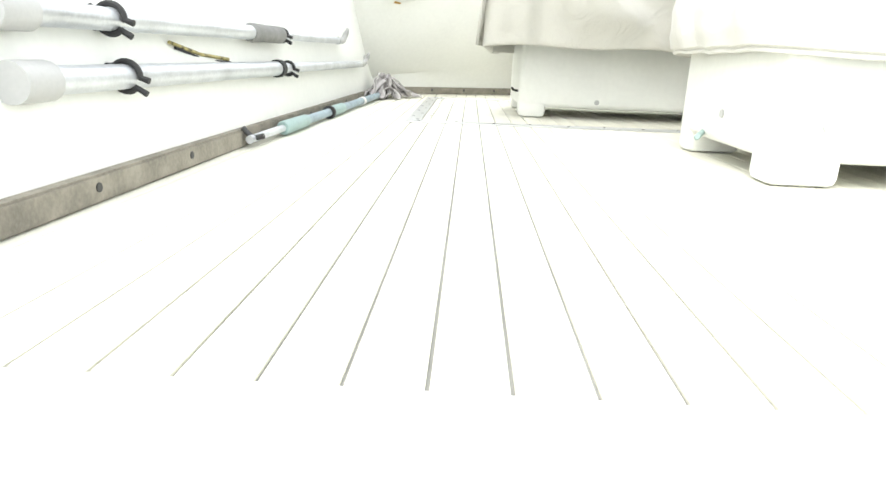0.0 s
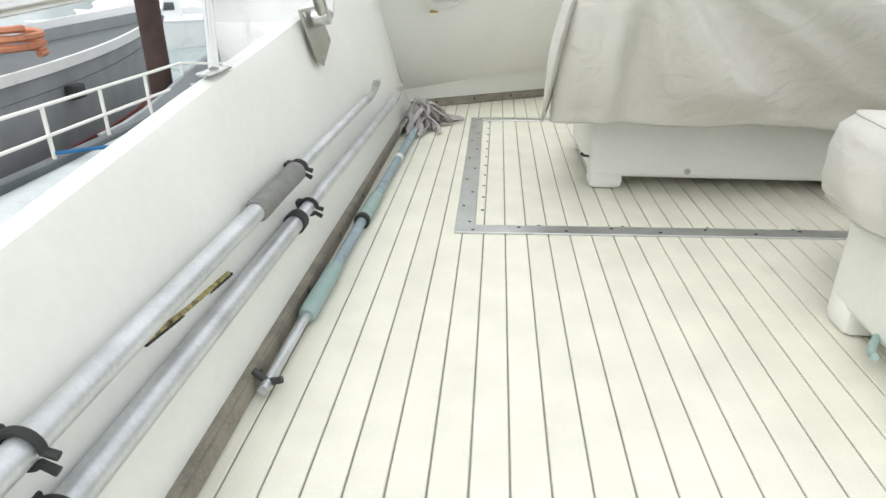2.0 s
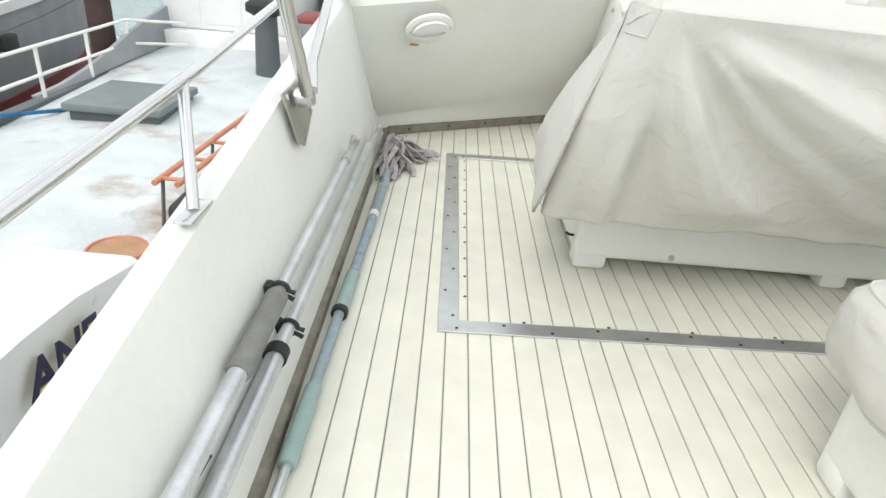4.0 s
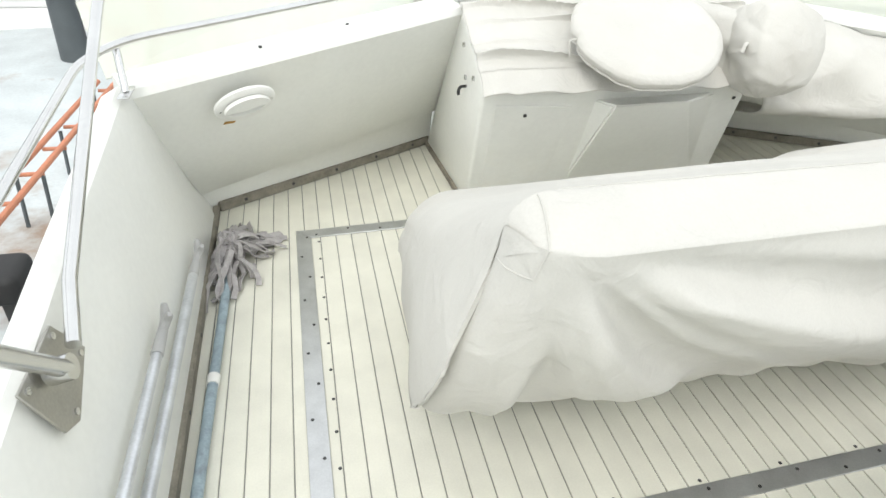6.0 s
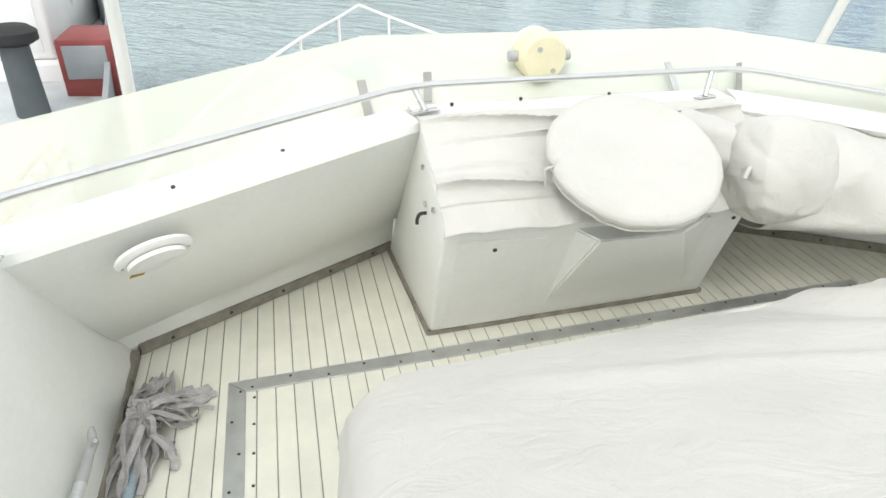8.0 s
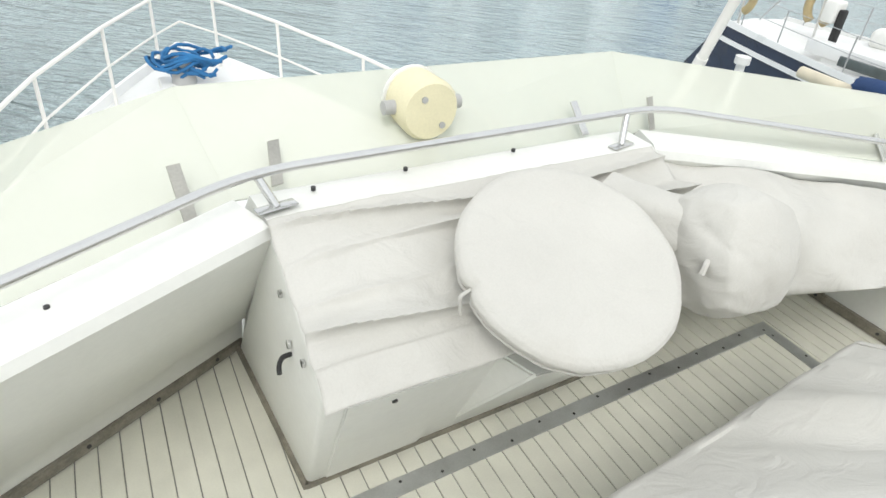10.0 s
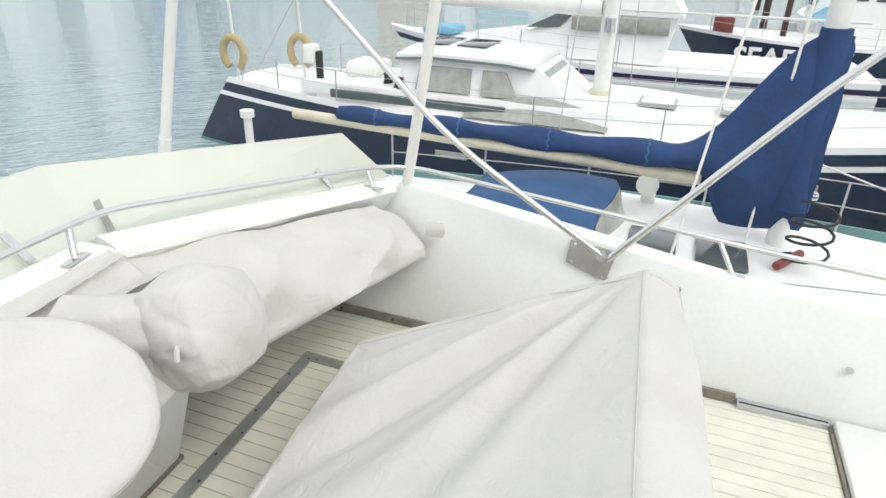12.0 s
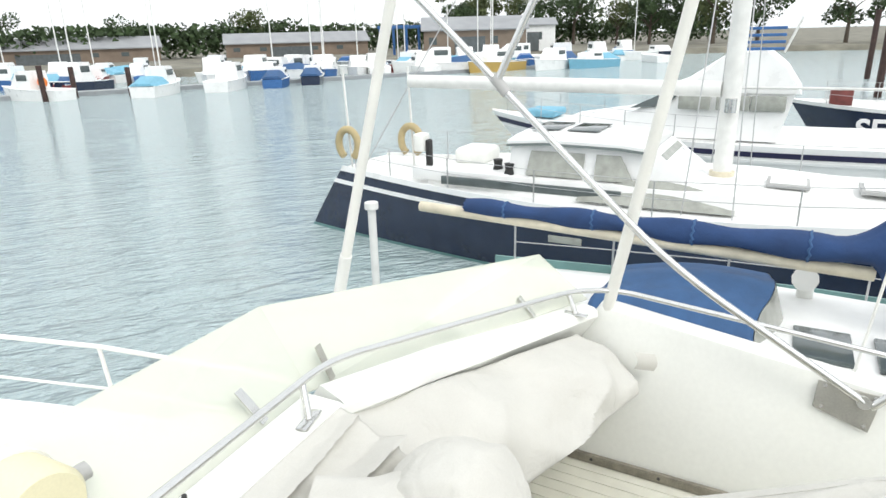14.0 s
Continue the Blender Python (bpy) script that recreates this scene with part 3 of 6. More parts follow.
def sleeve_fn(u, v):
    """The slack neck of the hood reaching back to the dashboard."""
    a = 2 * math.pi * u
    c = (HC + Vector((-0.03, 0.02, 0.02))).lerp(Vector((1.32, 1.34, 0.545)), v)
    r = lerp(0.085, 0.125, v) * (1 + 0.06 * math.sin(3 * a + 4 * v) + 0.12 * nz(math.cos(a) * 2, math.sin(a) * 2, v * 3))
    return c + Vector((0.85 * math.cos(a), 0.35 * math.cos(a), math.sin(a) * 1.05)) * r


part("sleeve", sheet(sleeve_fn, 48, 16), CANVAS, tc_)
part("tie", tube(bend([(1.37, 1.06, 0.62), (1.345, 1.045, 0.63), (1.335, 1.04, 0.605)], 0.01), 0.006, 6), CANVAS, tc_)

# padded side bolster under canvas along the starboard front
bo = thing("cushion_cover", "loose off-white canvas draped over the side cushion", "cover")


def bolster(u, v):
    top = Vector((1.62, 1.49, 0.625)).lerp(Vector((2.56, 1.15, 0.51)), u)
    mid = Vector((1.60, 1.26, 0.52)).lerp(Vector((2.56, 0.97, 0.43)), u)
    low = Vector((1.60, 1.22, 0.33)).lerp(Vector((2.52, 0.955, 0.345)), u)
    back = Vector((1.62, 1.50, 0.27)).lerp(Vector((2.50, 1.13, 0.30)), u)
    pts = [top, top.lerp(mid, 0.55) + Vector((0, 0, 0.015)), mid, mid.lerp(low, 0.5) + Vector((-0.01, -0.03, 0)), low, back]
    s = v * 5
    i = min(int(s), 4)
    f = s - i
    p0, p1, p2, p3 = pts[max(0, i - 1)], pts[i], pts[i + 1], pts[min(5, i + 2)]
    p = 0.5 * ((2 * p1) + (p2 - p0) * f + (2 * p0 - 5 * p1 + 4 * p2 - p3) * f * f + (3 * p1 - p0 - 3 * p2 + p3) * f ** 3)
    n = Vector((-0.2, -0.55, 0.5))
    p = p + n * (0.045 * nz(u * 5, v * 3, 9) + 0.042 * ((1 - abs(math.sin(5.5 * (u * 1.1 + v * 0.75) + 0.8 * nz(u * 3, v * 3, 3)))) ** 1.7 - 0.3) * sstep(0, 0.3, v) + 0.008 * nz(u * 14, v * 9, 2))
    e = sstep(0.93, 1.0, u)
    return p + Vector((0.03 * e, 0.05 * e, -0.05 * e))


ob = part("canvas", sheet(bolster, 70, 36), CANVAS, bo)
m = ob.modifiers.new("thick", "SOLIDIFY"); m.thickness = 0.004
part("tab", sheet(lambda u, v: Vector((lerp(2.535, 2.60, u), lerp(0.99, 0.935, u), lerp(0.47, 0.40, u * 0.4 + v * 0.9))) + Vector((0.0, -0.012 * math.sin(3 * v), 0)), 6, 6), CANVAS, bo)


# ---------- covered helm bench ----------
bench = thing("helm_bench", "moulded white fibreglass bench base under a canvas cover", "bench")
part("base", box((0.352, 0.35, 0.034), (1.88, 0.82, 0.29), 0.02, 3), GEL2, bench)
for x0, x1 in ((0.352, 0.447), (1.03, 1.11), (1.81, 1.90)):
    for y0, y1 in ((0.353, 0.42), (0.75, 0.817)):
        bm = box((x0 + 0.001, y0 - 0.001, 0.0), (x1 - 0.001, y1, 0.068), 0.016, 2)
        part("foot", bm, GEL2, bench)
for sx in (0.615, 1.27):
    part("screw", disc((sx, 0.3505, 0.058), (0, -1, 0), 0.0085, 0.003, 12), PLASTG, bench)
part("hook", tube(bend([(0.353, 0.385, 0.085), (0.335, 0.383, 0.087), (0.329, 0.375, 0.095)], 0.006), 0.004, 6), RUBBER, bench)

bc = thing("bench_cover", "off-white canvas cover pulled tight over the bench and its backrest", "cover")
X1 = 1.955                          # starboard end of the cover


def cover_edge(z):
    """Where the port end of the cover stands at a height: upright below, leaning inboard up the backrest."""
    return table_at([(0.0, 0.232), (0.38, 0.243), (0.50, 0.262), (0.62, 0.292), (0.75, 0.322)], z)


def cover_fn(u, v):
    """u along the bench, v from the aft hem over the backrest to the forward hem."""
    uu = (u - 0.03) / 0.94
    k = min(1, max(0, uu))
    xx = lerp(0.28, X1, k)
    d = xx - 0.28                                   # distance from the port end
    yr, zr = lerp(0.052, 0.165, k), lerp(0.748, 0.700, k) + 0.012 * sstep(1.75, 1.95, xx)
    ya, za = yr - 0.108 + 0.03 * sstep(1.6, 1.95, xx), zr - 0.034
    yh = 0.165 + 0.01 * sstep(0.3, 0.5, xx) - 0.12 * sstep(1.1, 1.9, xx)
    zh = 0.226 - 0.02 * sstep(0.9, 1.3, xx) - 0.07 * sstep(1.5, 1.95, xx)
    yf, zf = lerp(0.755, 0.958, k), lerp(0.375, 0.305, k)
    rnd = lambda r: r - math.sqrt(max(0.0, r * r - max(0.0, r - d) ** 2))
    if v < 0.38:
        t = v / 0.38
        y, z = lerp(yh, ya, t ** 0.85), lerp(zh, za, t)
        y -= 0.026 * math.sin(math.pi * t)
        th, rr = math.atan2(0.74 - z, xx - 0.30), math.hypot(xx - 0.30, 0.74 - z)
        w = th + 0.05 * nz(xx * 1.6, z * 2.5, 2)
        fan = (0.5 + 0.5 * math.cos(12.8 * w + 0.4)) ** 2 + 0.4 * (0.5 + 0.5 * math.cos(27 * w + 2.2)) ** 2
        y -= 0.050 * sstep(0.0, 0.14, d) * fan * sstep(0.06, 0.3, rr) * (1 - 0.45 * sstep(0.8, 1.6, rr)) * sstep(0.0, 0.22, t) * (1 - sstep(0.8, 1.0, t)) * (1 - 0.7 * sstep(1.05, 1.35, th))
        y -= 0.012 * nz(xx * 3.1, z * 4.0, 5) * math.sin(math.pi * t)
        y -= 0.016 * math.sin(56 * d + 5 * z) * math.exp(-((d - 0.12) / 0.05) ** 2) * (1 - sstep(0.35, 0.8, t))
        y += 0.006 * math.sin(46 * xx + 3 * nz(xx * 6, 1)) * (1 - sstep(0.0, 0.22, t)) * sstep(0.45, 0.7, xx) - 0.008 * (1 - sstep(0, 0.10, t))
        y += rnd(0.11) * lerp(0.45, 0.85, t)
        z += 0.004 * math.sin(19 * xx) * (1 - t)
    elif v < 0.48:
        t = (v - 0.38) / 0.10
        y = lerp(ya, yr, t)
        z = lerp(za, zr, math.sin(t * math.pi / 2)) - rnd(0.05)
        y += rnd(0.11) * 0.85 * (1 - t)
    elif v < 0.88:
        t = (v - 0.48) / 0.40
        y = lerp(yr, yf - 0.02, t)
        z = lerp(zr, zf, t) - 0.03 * math.sin(math.pi * t) * (1 - sstep(0.0, 0.4, d))
        # taut crease from the forward port corner up to the starboard peak
        q = (1 - t) - lerp(0.08, 1.0, k)
        z += 0.012 * math.exp(-(q / 0.07) ** 2) * sstep(0.05, 0.3, k) * (1 - sstep(0.9, 1.0, k))
        # folds running out from the peak
        th, rr = math.atan2(y - 0.17, 1.99 - xx), math.hypot(y - 0.17, 1.99 - xx)
        w = th + 0.06 * nz(xx * 2, y * 3, 4)
        fold = 0.034 * math.exp(-((w - 0.98) / 0.085) ** 2) - 0.018 * math.exp(-((w - 0.80) / 0.07) ** 2) + 0.020 * math.exp(-((w - 0.55) / 0.07) ** 2) + 0.014 * math.exp(-((w - 1.28) / 0.06) ** 2) - 0.010 * math.exp(-((w - 0.38) / 0.06) ** 2)
        z += 1.3 * fold * sstep(0.06, 0.36, rr) * (1 - sstep(0.6, 1.2, rr))
        z += 0.008 * nz(xx * 2.6, y * 3.2, 8) * math.sin(math.pi * t)
        z -= rnd(0.075)
    else:
        t = (v - 0.88) / 0.12
        y = yf - 0.02 + 0.028 * math.sin(math.pi / 2 * min(1, t * 2.2)) + 0.006 * math.sin(31 * xx) * t
        z = lerp(zf, 0.21, sstep(0.0, 1, t)) - rnd(0.075) * (1 - t)
    y -= 0.05 * sstep(0.5, 0.75, y) * (1 - sstep(0.0, 0.12, d))      # rounded forward port corner
    xl = cover_edge(z) + lerp(-0.022, 0.03, sstep(0.12, 0.75, y))
    x = lerp(xl, X1, k)
    if uu < 0 or uu > 1:
        e = (-uu if uu < 0 else uu - 1) * 0.94 / 0.03
        if uu < 0 and v < 0.38:                     # the aft cloth tucks in behind the end cloth
            return Vector((x + 0.03 * e, y + 0.07 * e * (1 - sstep(0.2, 0.34, v)), z - 0.02 * e))
        zl = 0.225 if uu < 0 else 0.14
        z0 = z
        z = lerp(z, min(z, zl), e)
        f = min(1, max(0, (z - zh) / (za - zh)))
        low = lerp(yh, ya, f ** 0.85) - 0.05 * math.sin(math.pi * f) + (0.11 * lerp(0.45, 0.85, f) - 0.02 if uu < 0 else 0.01)
        y = lerp(y, max(0.5 + (y - 0.5) * 0.985, low), sstep(0.0, 0.5, e))
        if uu < 0:
            x = cover_edge(z) + lerp(-0.022, 0.03, sstep(0.12, 0.75, y)) - 0.014 * math.sin(math.pi * min(1, 2 * e) * 0.5) * (1 if z0 > zl else 0) + 0.005 * math.sin(y * 21) * e
        else:
            x += 0.012 * e + 0.012 * math.sin(math.pi * 0.5 * min(1, e * 2)) + 0.006 * math.sin(y * 24) * e
    return Vector((x, y, z))


def cover_sheet():
    """Rows spread evenly along the bench, with more of them down the two ends."""
    us = [0.03 * i / 16 for i in range(16)] + [0.03 + 0.94 * (i / 260) ** 1.15 for i in range(260)] + [0.97 + 0.03 * i / 16 for i in range(17)]
    n = len(us) - 1
    return sheet(lambda u, v: cover_fn(us[round(u * n)], v), n, 230)


ob = part("canvas", cover_sheet(), CANVAS, bc)
m = ob.modifiers.new("thick", "SOLIDIFY"); m.thickness = 0.004; m.offset = -1


# stitched seams of the cover
def seam(pts, r=0.0013):
    part("seam", tube(pts, r, 6), CANVAS, bc)


US = 0.03 + 0.94 * 0.02
seam([cover_fn(US, lerp(0.34, 0.485, i / 12)) + Vector((0, -0.001, 0.001)) for i in range(13)])
seam([cover_fn(lerp(US, 0.03, i / 6), 0.34) + Vector((0, -0.001, 0.001)) for i in range(7)])
seam([cover_fn(lerp(US, 0.97, i / 40), 0.485) + Vector((0, 0, 0.001)) for i in range(41)])
seam([cover_fn(0.955, i / 30 * 0.9 + 0.02) + Vector((0, 0, 0.001)) for i in range(31)])

# ---------- covered aft seat ----------
seat = thing("aft_seat", "moulded white fibreglass seat base standing on feet", "seat")
part("base", box((0.68, -0.80, 0.04), (1.44, -0.32, 0.325), 0.02, 3), GEL2, seat)
for x0, x1 in ((0.68, 0.80), (1.33, 1.44)):
    for y0, y1 in ((-0.80, -0.71), (-0.40, -0.32)):
        part("foot", box((x0 + 0.001, y0 + 0.001, 0.0), (x1 - 0.001, y1 - 0.001, 0.075), 0.016, 2), GEL2, seat)
part("screw", disc((0.76, -0.8005, 0.10), (0, -1, 0), 0.0085, 0.003, 12), PLASTG, seat)
part("screw", disc((0.6795, -0.57, 0.10), (-1, 0, 0), 0.0085, 0.003, 12), PLASTG, seat)
part("hook", tube(bend([(0.68, -0.48, 0.055), (0.658, -0.51, 0.045), (0.653, -0.53, 0.05)], 0.01), 0.006, 8), TEALP, seat)
sc = thing("seat_cover", "baggy off-white canvas cover over the aft seat cushion", "cover")


def seat_fn(u, v):
    a = 2 * math.pi * u
    c, s = math.cos(a), math.sin(a)
    k = (abs(c) ** 9 + abs(s) ** 9) ** (-1 / 9)
    prof = [(0.92, 0.212), (0.96, 0.212), (1.0, 0.222), (1.02, 0.25), (1.02, 0.30), (1.0, 0.338), (0.955, 0.357), (0.8, 0.366), (0.5, 0.372), (0.0, 0.375)]
    t = v * 9
    i = min(int(t), 8)
    r, z = [lerp(prof[i][j], prof[i + 1][j], t - i) for j in (0, 1)]
    r += (0.018 * nz(c * 1.6, s * 1.6, z * 5) + 0.012 * math.sin(a * 13 + 14 * z) * (1 - sstep(0.25, 0.35, z))) * min(1, r)
    z += 0.010 * nz(c * r * 3, s * r * 3, 11)
    return Vector((1.08 + 0.445 * k * c * r, -0.54 + 0.305 * k * s * r, z))


part("canvas", sheet(seat_fn, 120, 36), CANVAS, sc)
part("piping", tube([seat_fn(i / 120, 0.66) for i in range(121)], 0.003, 6), CANVAS, sc)
part("hem_cord", tube([seat_fn(i / 120, 0.16) - Vector((0, 0, 0.002)) for i in range(121)], 0.005, 6), CANVAS, sc)


# ---------- poles along the port coaming ----------
def hook_head(base, d, s=1.0):
    """The two-pronged head of a boat hook."""
    bm = tube([base, base + d * 0.05 * s, base + d * 0.085 * s], [0.013, 0.012, 0.010], 10)
    tube(bend([base + d * 0.07 * s, base + d * 0.115 * s + Vector((0.0, 0, 0.004)), base + d * 0.13 * s + Vector((0, 0, 0.03))], 0.02), [0.010] * 7 + [0.006], 8, bm)
    tube(bend([base + d * 0.07 * s, base + d * 0.09 * s + Vector((0.012, 0, 0.02)), base + d * 0.075 * s + Vector((0.022, 0, 0.042))], 0.015), [0.009] * 7 + [0.005], 8, bm)
    return bm


def boat_hook(label, a, b, r0, r1, y_join, grip, head):
    t = thing("boat_hook", label, "boat hook", group="boat hooks")
    a, b = Vector(a), Vector(b)
    d = (b - a).normalized()
    j = a + d * ((y_join - a.y) / d.y)
    part("thick_tube", tube([a, j], r0, 16), ALUW, t)
    part("thin_tube", tube([j - d * 0.02, b], r1, 16), ALUW, t)
    part("end_cap", tube([a - d * 0.012, a + d * 0.045], r0 + 0.006, 16), PLASTG, t)
    if grip:
        g0, g1 = a + d * ((grip[0] - a.y) / d.y), a + d * ((grip[1] - a.y) / d.y)
        part("grip", tube([g0, g0 + d * 0.008, g0.lerp(g1, 0.5), g1 - d * 0.008, g1], [r0 + 0.002, r0 + 0.005, r0 + 0.004, r0 + 0.005, r0 + 0.002], 16), FOAM, t)
    else:
        part("clamp", tube([j - d * 0.02, j + d * 0.006], r0 + 0.004, 16), RUBBER, t)
    part("hook_head", hook_head(b, d), PLASTG, t, "grey plastic hook head")


boat_hook("telescopic aluminium boat hook with grey foam grip in wall clips", (-0.292, -1.195, 0.213), (-0.277, 0.42, 0.226), 0.0148, 0.0108, -0.36, (-0.455, -0.24), True)
boat_hook("scratched telescopic aluminium boat hook clipped low on the coaming", (-0.279, -1.195, 0.142), (-0.262, 0.80, 0.146), 0.0165, 0.0125, -0.30, None, True)


def clip(c, r):
    t = thing("pole_clip", "black rubber spring clip holding a pole", "clip", group="pole clips")
    c = Vector(c)
    arc = [c + Vector((r * 1.15 * math.cos(a), 0, r * 1.15 * math.sin(a))) for a in [radians(g) for g in range(150, -20, -17)]]
    part("jaw", tube([c + Vector((-r * 1.6, 0, r * 0.9))] + arc + [arc[-1] + Vector((0.012, 0, -0.004))], 0.0045, 8), RUBBER, t)
    arc = [c + Vector((r * 1.15 * math.cos(a), 0, r * 1.15 * math.sin(a))) for a in [radians(g) for g in range(210, 320, 17)]]
    part("jaw", tube(arc + [arc[-1] + Vector((0.014, 0, -0.008))], 0.0045, 8), RUBBER, t)
    part("mount", box((c.x - r * 2.1, c.y - 0.012, c.z - r), (c.x - r * 1.05, c.y + 0.012, c.z + r), 0.003), RUBBER, t)


for y, x1, x2 in ((-0.985, -0.290, -0.277), (-0.225, -0.283, -0.270)):
    clip((x1, y, 0.2155 if y < -0.5 else 0.2208), 0.0125 if y > -0.5 else 0.0165)
    clip((x2, y, 0.1428), 0.0135 if y > -0.5 else 0.017)
cd = thing("cord", "short yellow and black cord tied between the poles", "cord")
part("strand", tube([(-0.30, -0.80, 0.190), (-0.30, -0.68, 0.172), (-0.295, -0.56, 0.164)], 0.0032, 8), ROPE, cd)
part("strand", tube([(-0.30, -0.78, 0.182), (-0.302, -0.66, 0.163), (-0.295, -0.55, 0.158)], 0.0026, 8), RUBBER, cd)

# mop lying on the deck against the coaming
mop = thing("deck_mop", "string mop with a worn blue handle lying on the deck", "mop")


def hp(y):
    return Vector((lerp(-0.232, -0.205, (y + 0.6) / 1.55), y, 0.018))


part("handle", tube([hp(0.05), hp(0.55), hp(1.0)], 0.0125, 14), BLUEP, mop)
part("collar", tube([hp(0.53), hp(0.56)], 0.0155, 14), WHITEP, mop)
part("sleeve", tube([hp(0.03), hp(0.19)], 0.0165, 14), TEALP, mop)
part("ring", tube([hp(0.012), hp(0.028)], 0.019, 14), RUBBER, mop)
part("shaft", tube([hp(-0.27), hp(0.02)], 0.0115, 14), BLUEP, mop)
part("end_sleeve", tube([hp(-0.43), hp(-0.42), hp(-0.24)], [0.014, 0.0165, 0.0155], 14), TEALP, mop)
part("tip_rod", tube([hp(-0.64), hp(-0.42)], 0.008, 12), ALUW, mop)
part("tip_fork", tube(bend([hp(-0.62) + Vector((-0.02, 0, 0.02)), hp(-0.62), hp(-0.62) + Vector((0.022, 0.0, 0.006))], 0.01), 0.0055, 8), DARKM, mop)
part("socket", tube([hp(0.96), hp(1.03)], [0.016, 0.03], 14), MOPM, mop)
rng = random.Random(4)
bm = bmesh.new()
for k in range(58):
    a = rng.uniform(-2.6, 2.2)
    p = Vector((-0.205 + rng.uniform(-0.02, 0.03), 1.05 + rng.uniform(-0.03, 0.03), 0.03 + rng.uniform(0, 0.03)))
    tgt = Vector((rng.uniform(-0.255, -0.05), rng.uniform(0.82, 1.27), 0))
    if tgt.x > -0.12:
        tgt.y = rng.uniform(1.08, 1.2)
    pts = []
    for i in range(9):
        t = i / 8
        q_ = p.lerp(tgt, t)
        q_.x += 0.02 * math.sin(t * 6 + k) * t
        q_.y += 0.022 * math.sin(t * 5 + 2 * k) * t
        q_.z = 0.006 + 0.075 * (1 - t) * abs(math.sin(2.2 * t + k)) + 0.02 * (1 - t) + rng.uniform(0, 0.006)
        q_.x = max(q_.x, -0.258)
        pts.append(q_)
    w = 0.008
    rings = []
    for i, q_ in enumerate(pts):
        d = (pts[min(8, i + 1)] - pts[max(0, i - 1)]).normalized()
        sd = d.cross(Vector((math.sin(k), math.cos(k * 2) * 0.4, 1))).normalized() * w
        n = sd.cross(d).normalized() * 0.0016
        rings.append([q_ - sd - n, q_ + sd - n, q_ + sd + n, q_ - sd + n])
    loft(rings, True, True, bm)
tagged(part("mop_head", bm, MOPM, mop, "grey cotton strips in a tangle"), kind="stuff")

# ---------- small fittings ----------
vent = thing("vent_fitting", "oval white plastic vent in the front coaming", "vent")
VC = Vector((-0.105, 1.148, 0.472))
va = Vector((0.945, 0.39, 0.105)).normalized()
vn = Vector((0.30, -0.79, -0.53)).normalized()
vn = (vn - va * vn.dot(va)).normalized()
vb = va.cross(vn) * -1


def oval(r1, r2, d, n=32):
    return [VC + va * (r1 * math.cos(t)) + vb * (r2 * math.sin(t)) + vn * d for t in [2 * math.pi * i / n for i in range(n)]]


part("flange", loft([oval(0.088, 0.062, -0.004), oval(0.088, 0.062, 0.004), oval(0.080, 0.054, 0.010), oval(0.066, 0.040, 0.010), oval(0.062, 0.036, 0.002)]), WHITEP, vent)
half = [VC + va * (0.066 * math.cos(t)) + vb * (0.042 * math.sin(t)) + vn * 0.012 for t in [math.pi * i / 16 for i in range(17)]]
bm = prism(half, vn * 0.012)
part("hood", bm, WHITEP, vent)
part("slot", box((-0.03, -0.003, -0.002), (0.03, 0.003, 0.002)), DARKM, vent).matrix_local = Matrix.Translation(VC + vn * 0.012 - vb * 0.006) @ Matrix((va, vb, vn)).transposed().to_4x4()
for s in (-1, 1):
    part("screw", disc(VC + va * 0.074 * s + vn * 0.008, vn, 0.004, 0.002, 8), STEEL, vent)
part("rust_streak", prism([VC + va * -0.06 + vb * -0.056 + vn * 0.002, VC + va * -0.03 + vb * -0.066 + vn * 0.002, VC + va * -0.035 + vb * -0.072 + vn * 0.002, VC + va * -0.066 + vb * -0.066 + vn * 0.002], vn * 0.0015), RUST, vent, "brown rust streak")

lamp = thing("searchlight", "cream round searchlight on a short white stem", "searchlight")
LC = Vector((1.0, 1.665, 0.765))
part("housing", tube([LC + Vector((0, 0.06, 0)), LC + Vector((0, 0.05, 0)), LC + Vector((0, -0.035, 0)), LC + Vector((0, -0.05, 0))], [0.05, 0.072, 0.075, 0.066], 24), CREAM, lamp)
part("rim", tube([LC + Vector((0, 0.062, 0)), LC + Vector((0, 0.05, 0))], 0.077, 24), WHITEP, lamp)
part("stem", tube([(1.0, 1.665, 0.64), (1.0, 1.665, 0.70)], [0.028, 0.018], 14), WHITEP, lamp)
part("foot", tube([(1.0, 1.665, 0.625), (1.0, 1.665, 0.645)], 0.045, 20), WHITEP, lamp)
for s in (-1, 1):
    part("knob", tube([LC + Vector((0.07 * s, 0, 0)), LC + Vector((0.10 * s, 0, 0))], 0.017, 12), PLASTG, lamp)
for dx, dz in ((-0.02, 0.03), (0.03, -0.035)):
    part("screw", disc(LC + Vector((dx, -0.05, dz)), (0, -1, 0), 0.008, 0.003, 10), PLASTG, lamp)
for p, nn in (((2.573, -0.50, 0.19), (-1, 0, 0.17)), ((2.60, 0.06, 0.35), (-1, 0, 0.17))):
    s_ = thing("wall_stud", "small steel stud on the coaming", "stud", group="wall studs")
    part("stud", disc(p, nn, 0.011, 0.012, 12), STEEL, s_)
for p in ((0.68, 1.50, 0.672), (0.90, 1.53, 0.67), (1.20, 1.55, 0.668), (0.2, 1.33, 0.627), (-0.05, 1.215, 0.60)):
    s_ = thing("cover_stud", "small dark press stud on the coaming top", "stud", group="cover studs")
    part("stud", disc(p, (0, 0, 1), 0.005, 0.008, 10), DARKM, s_)
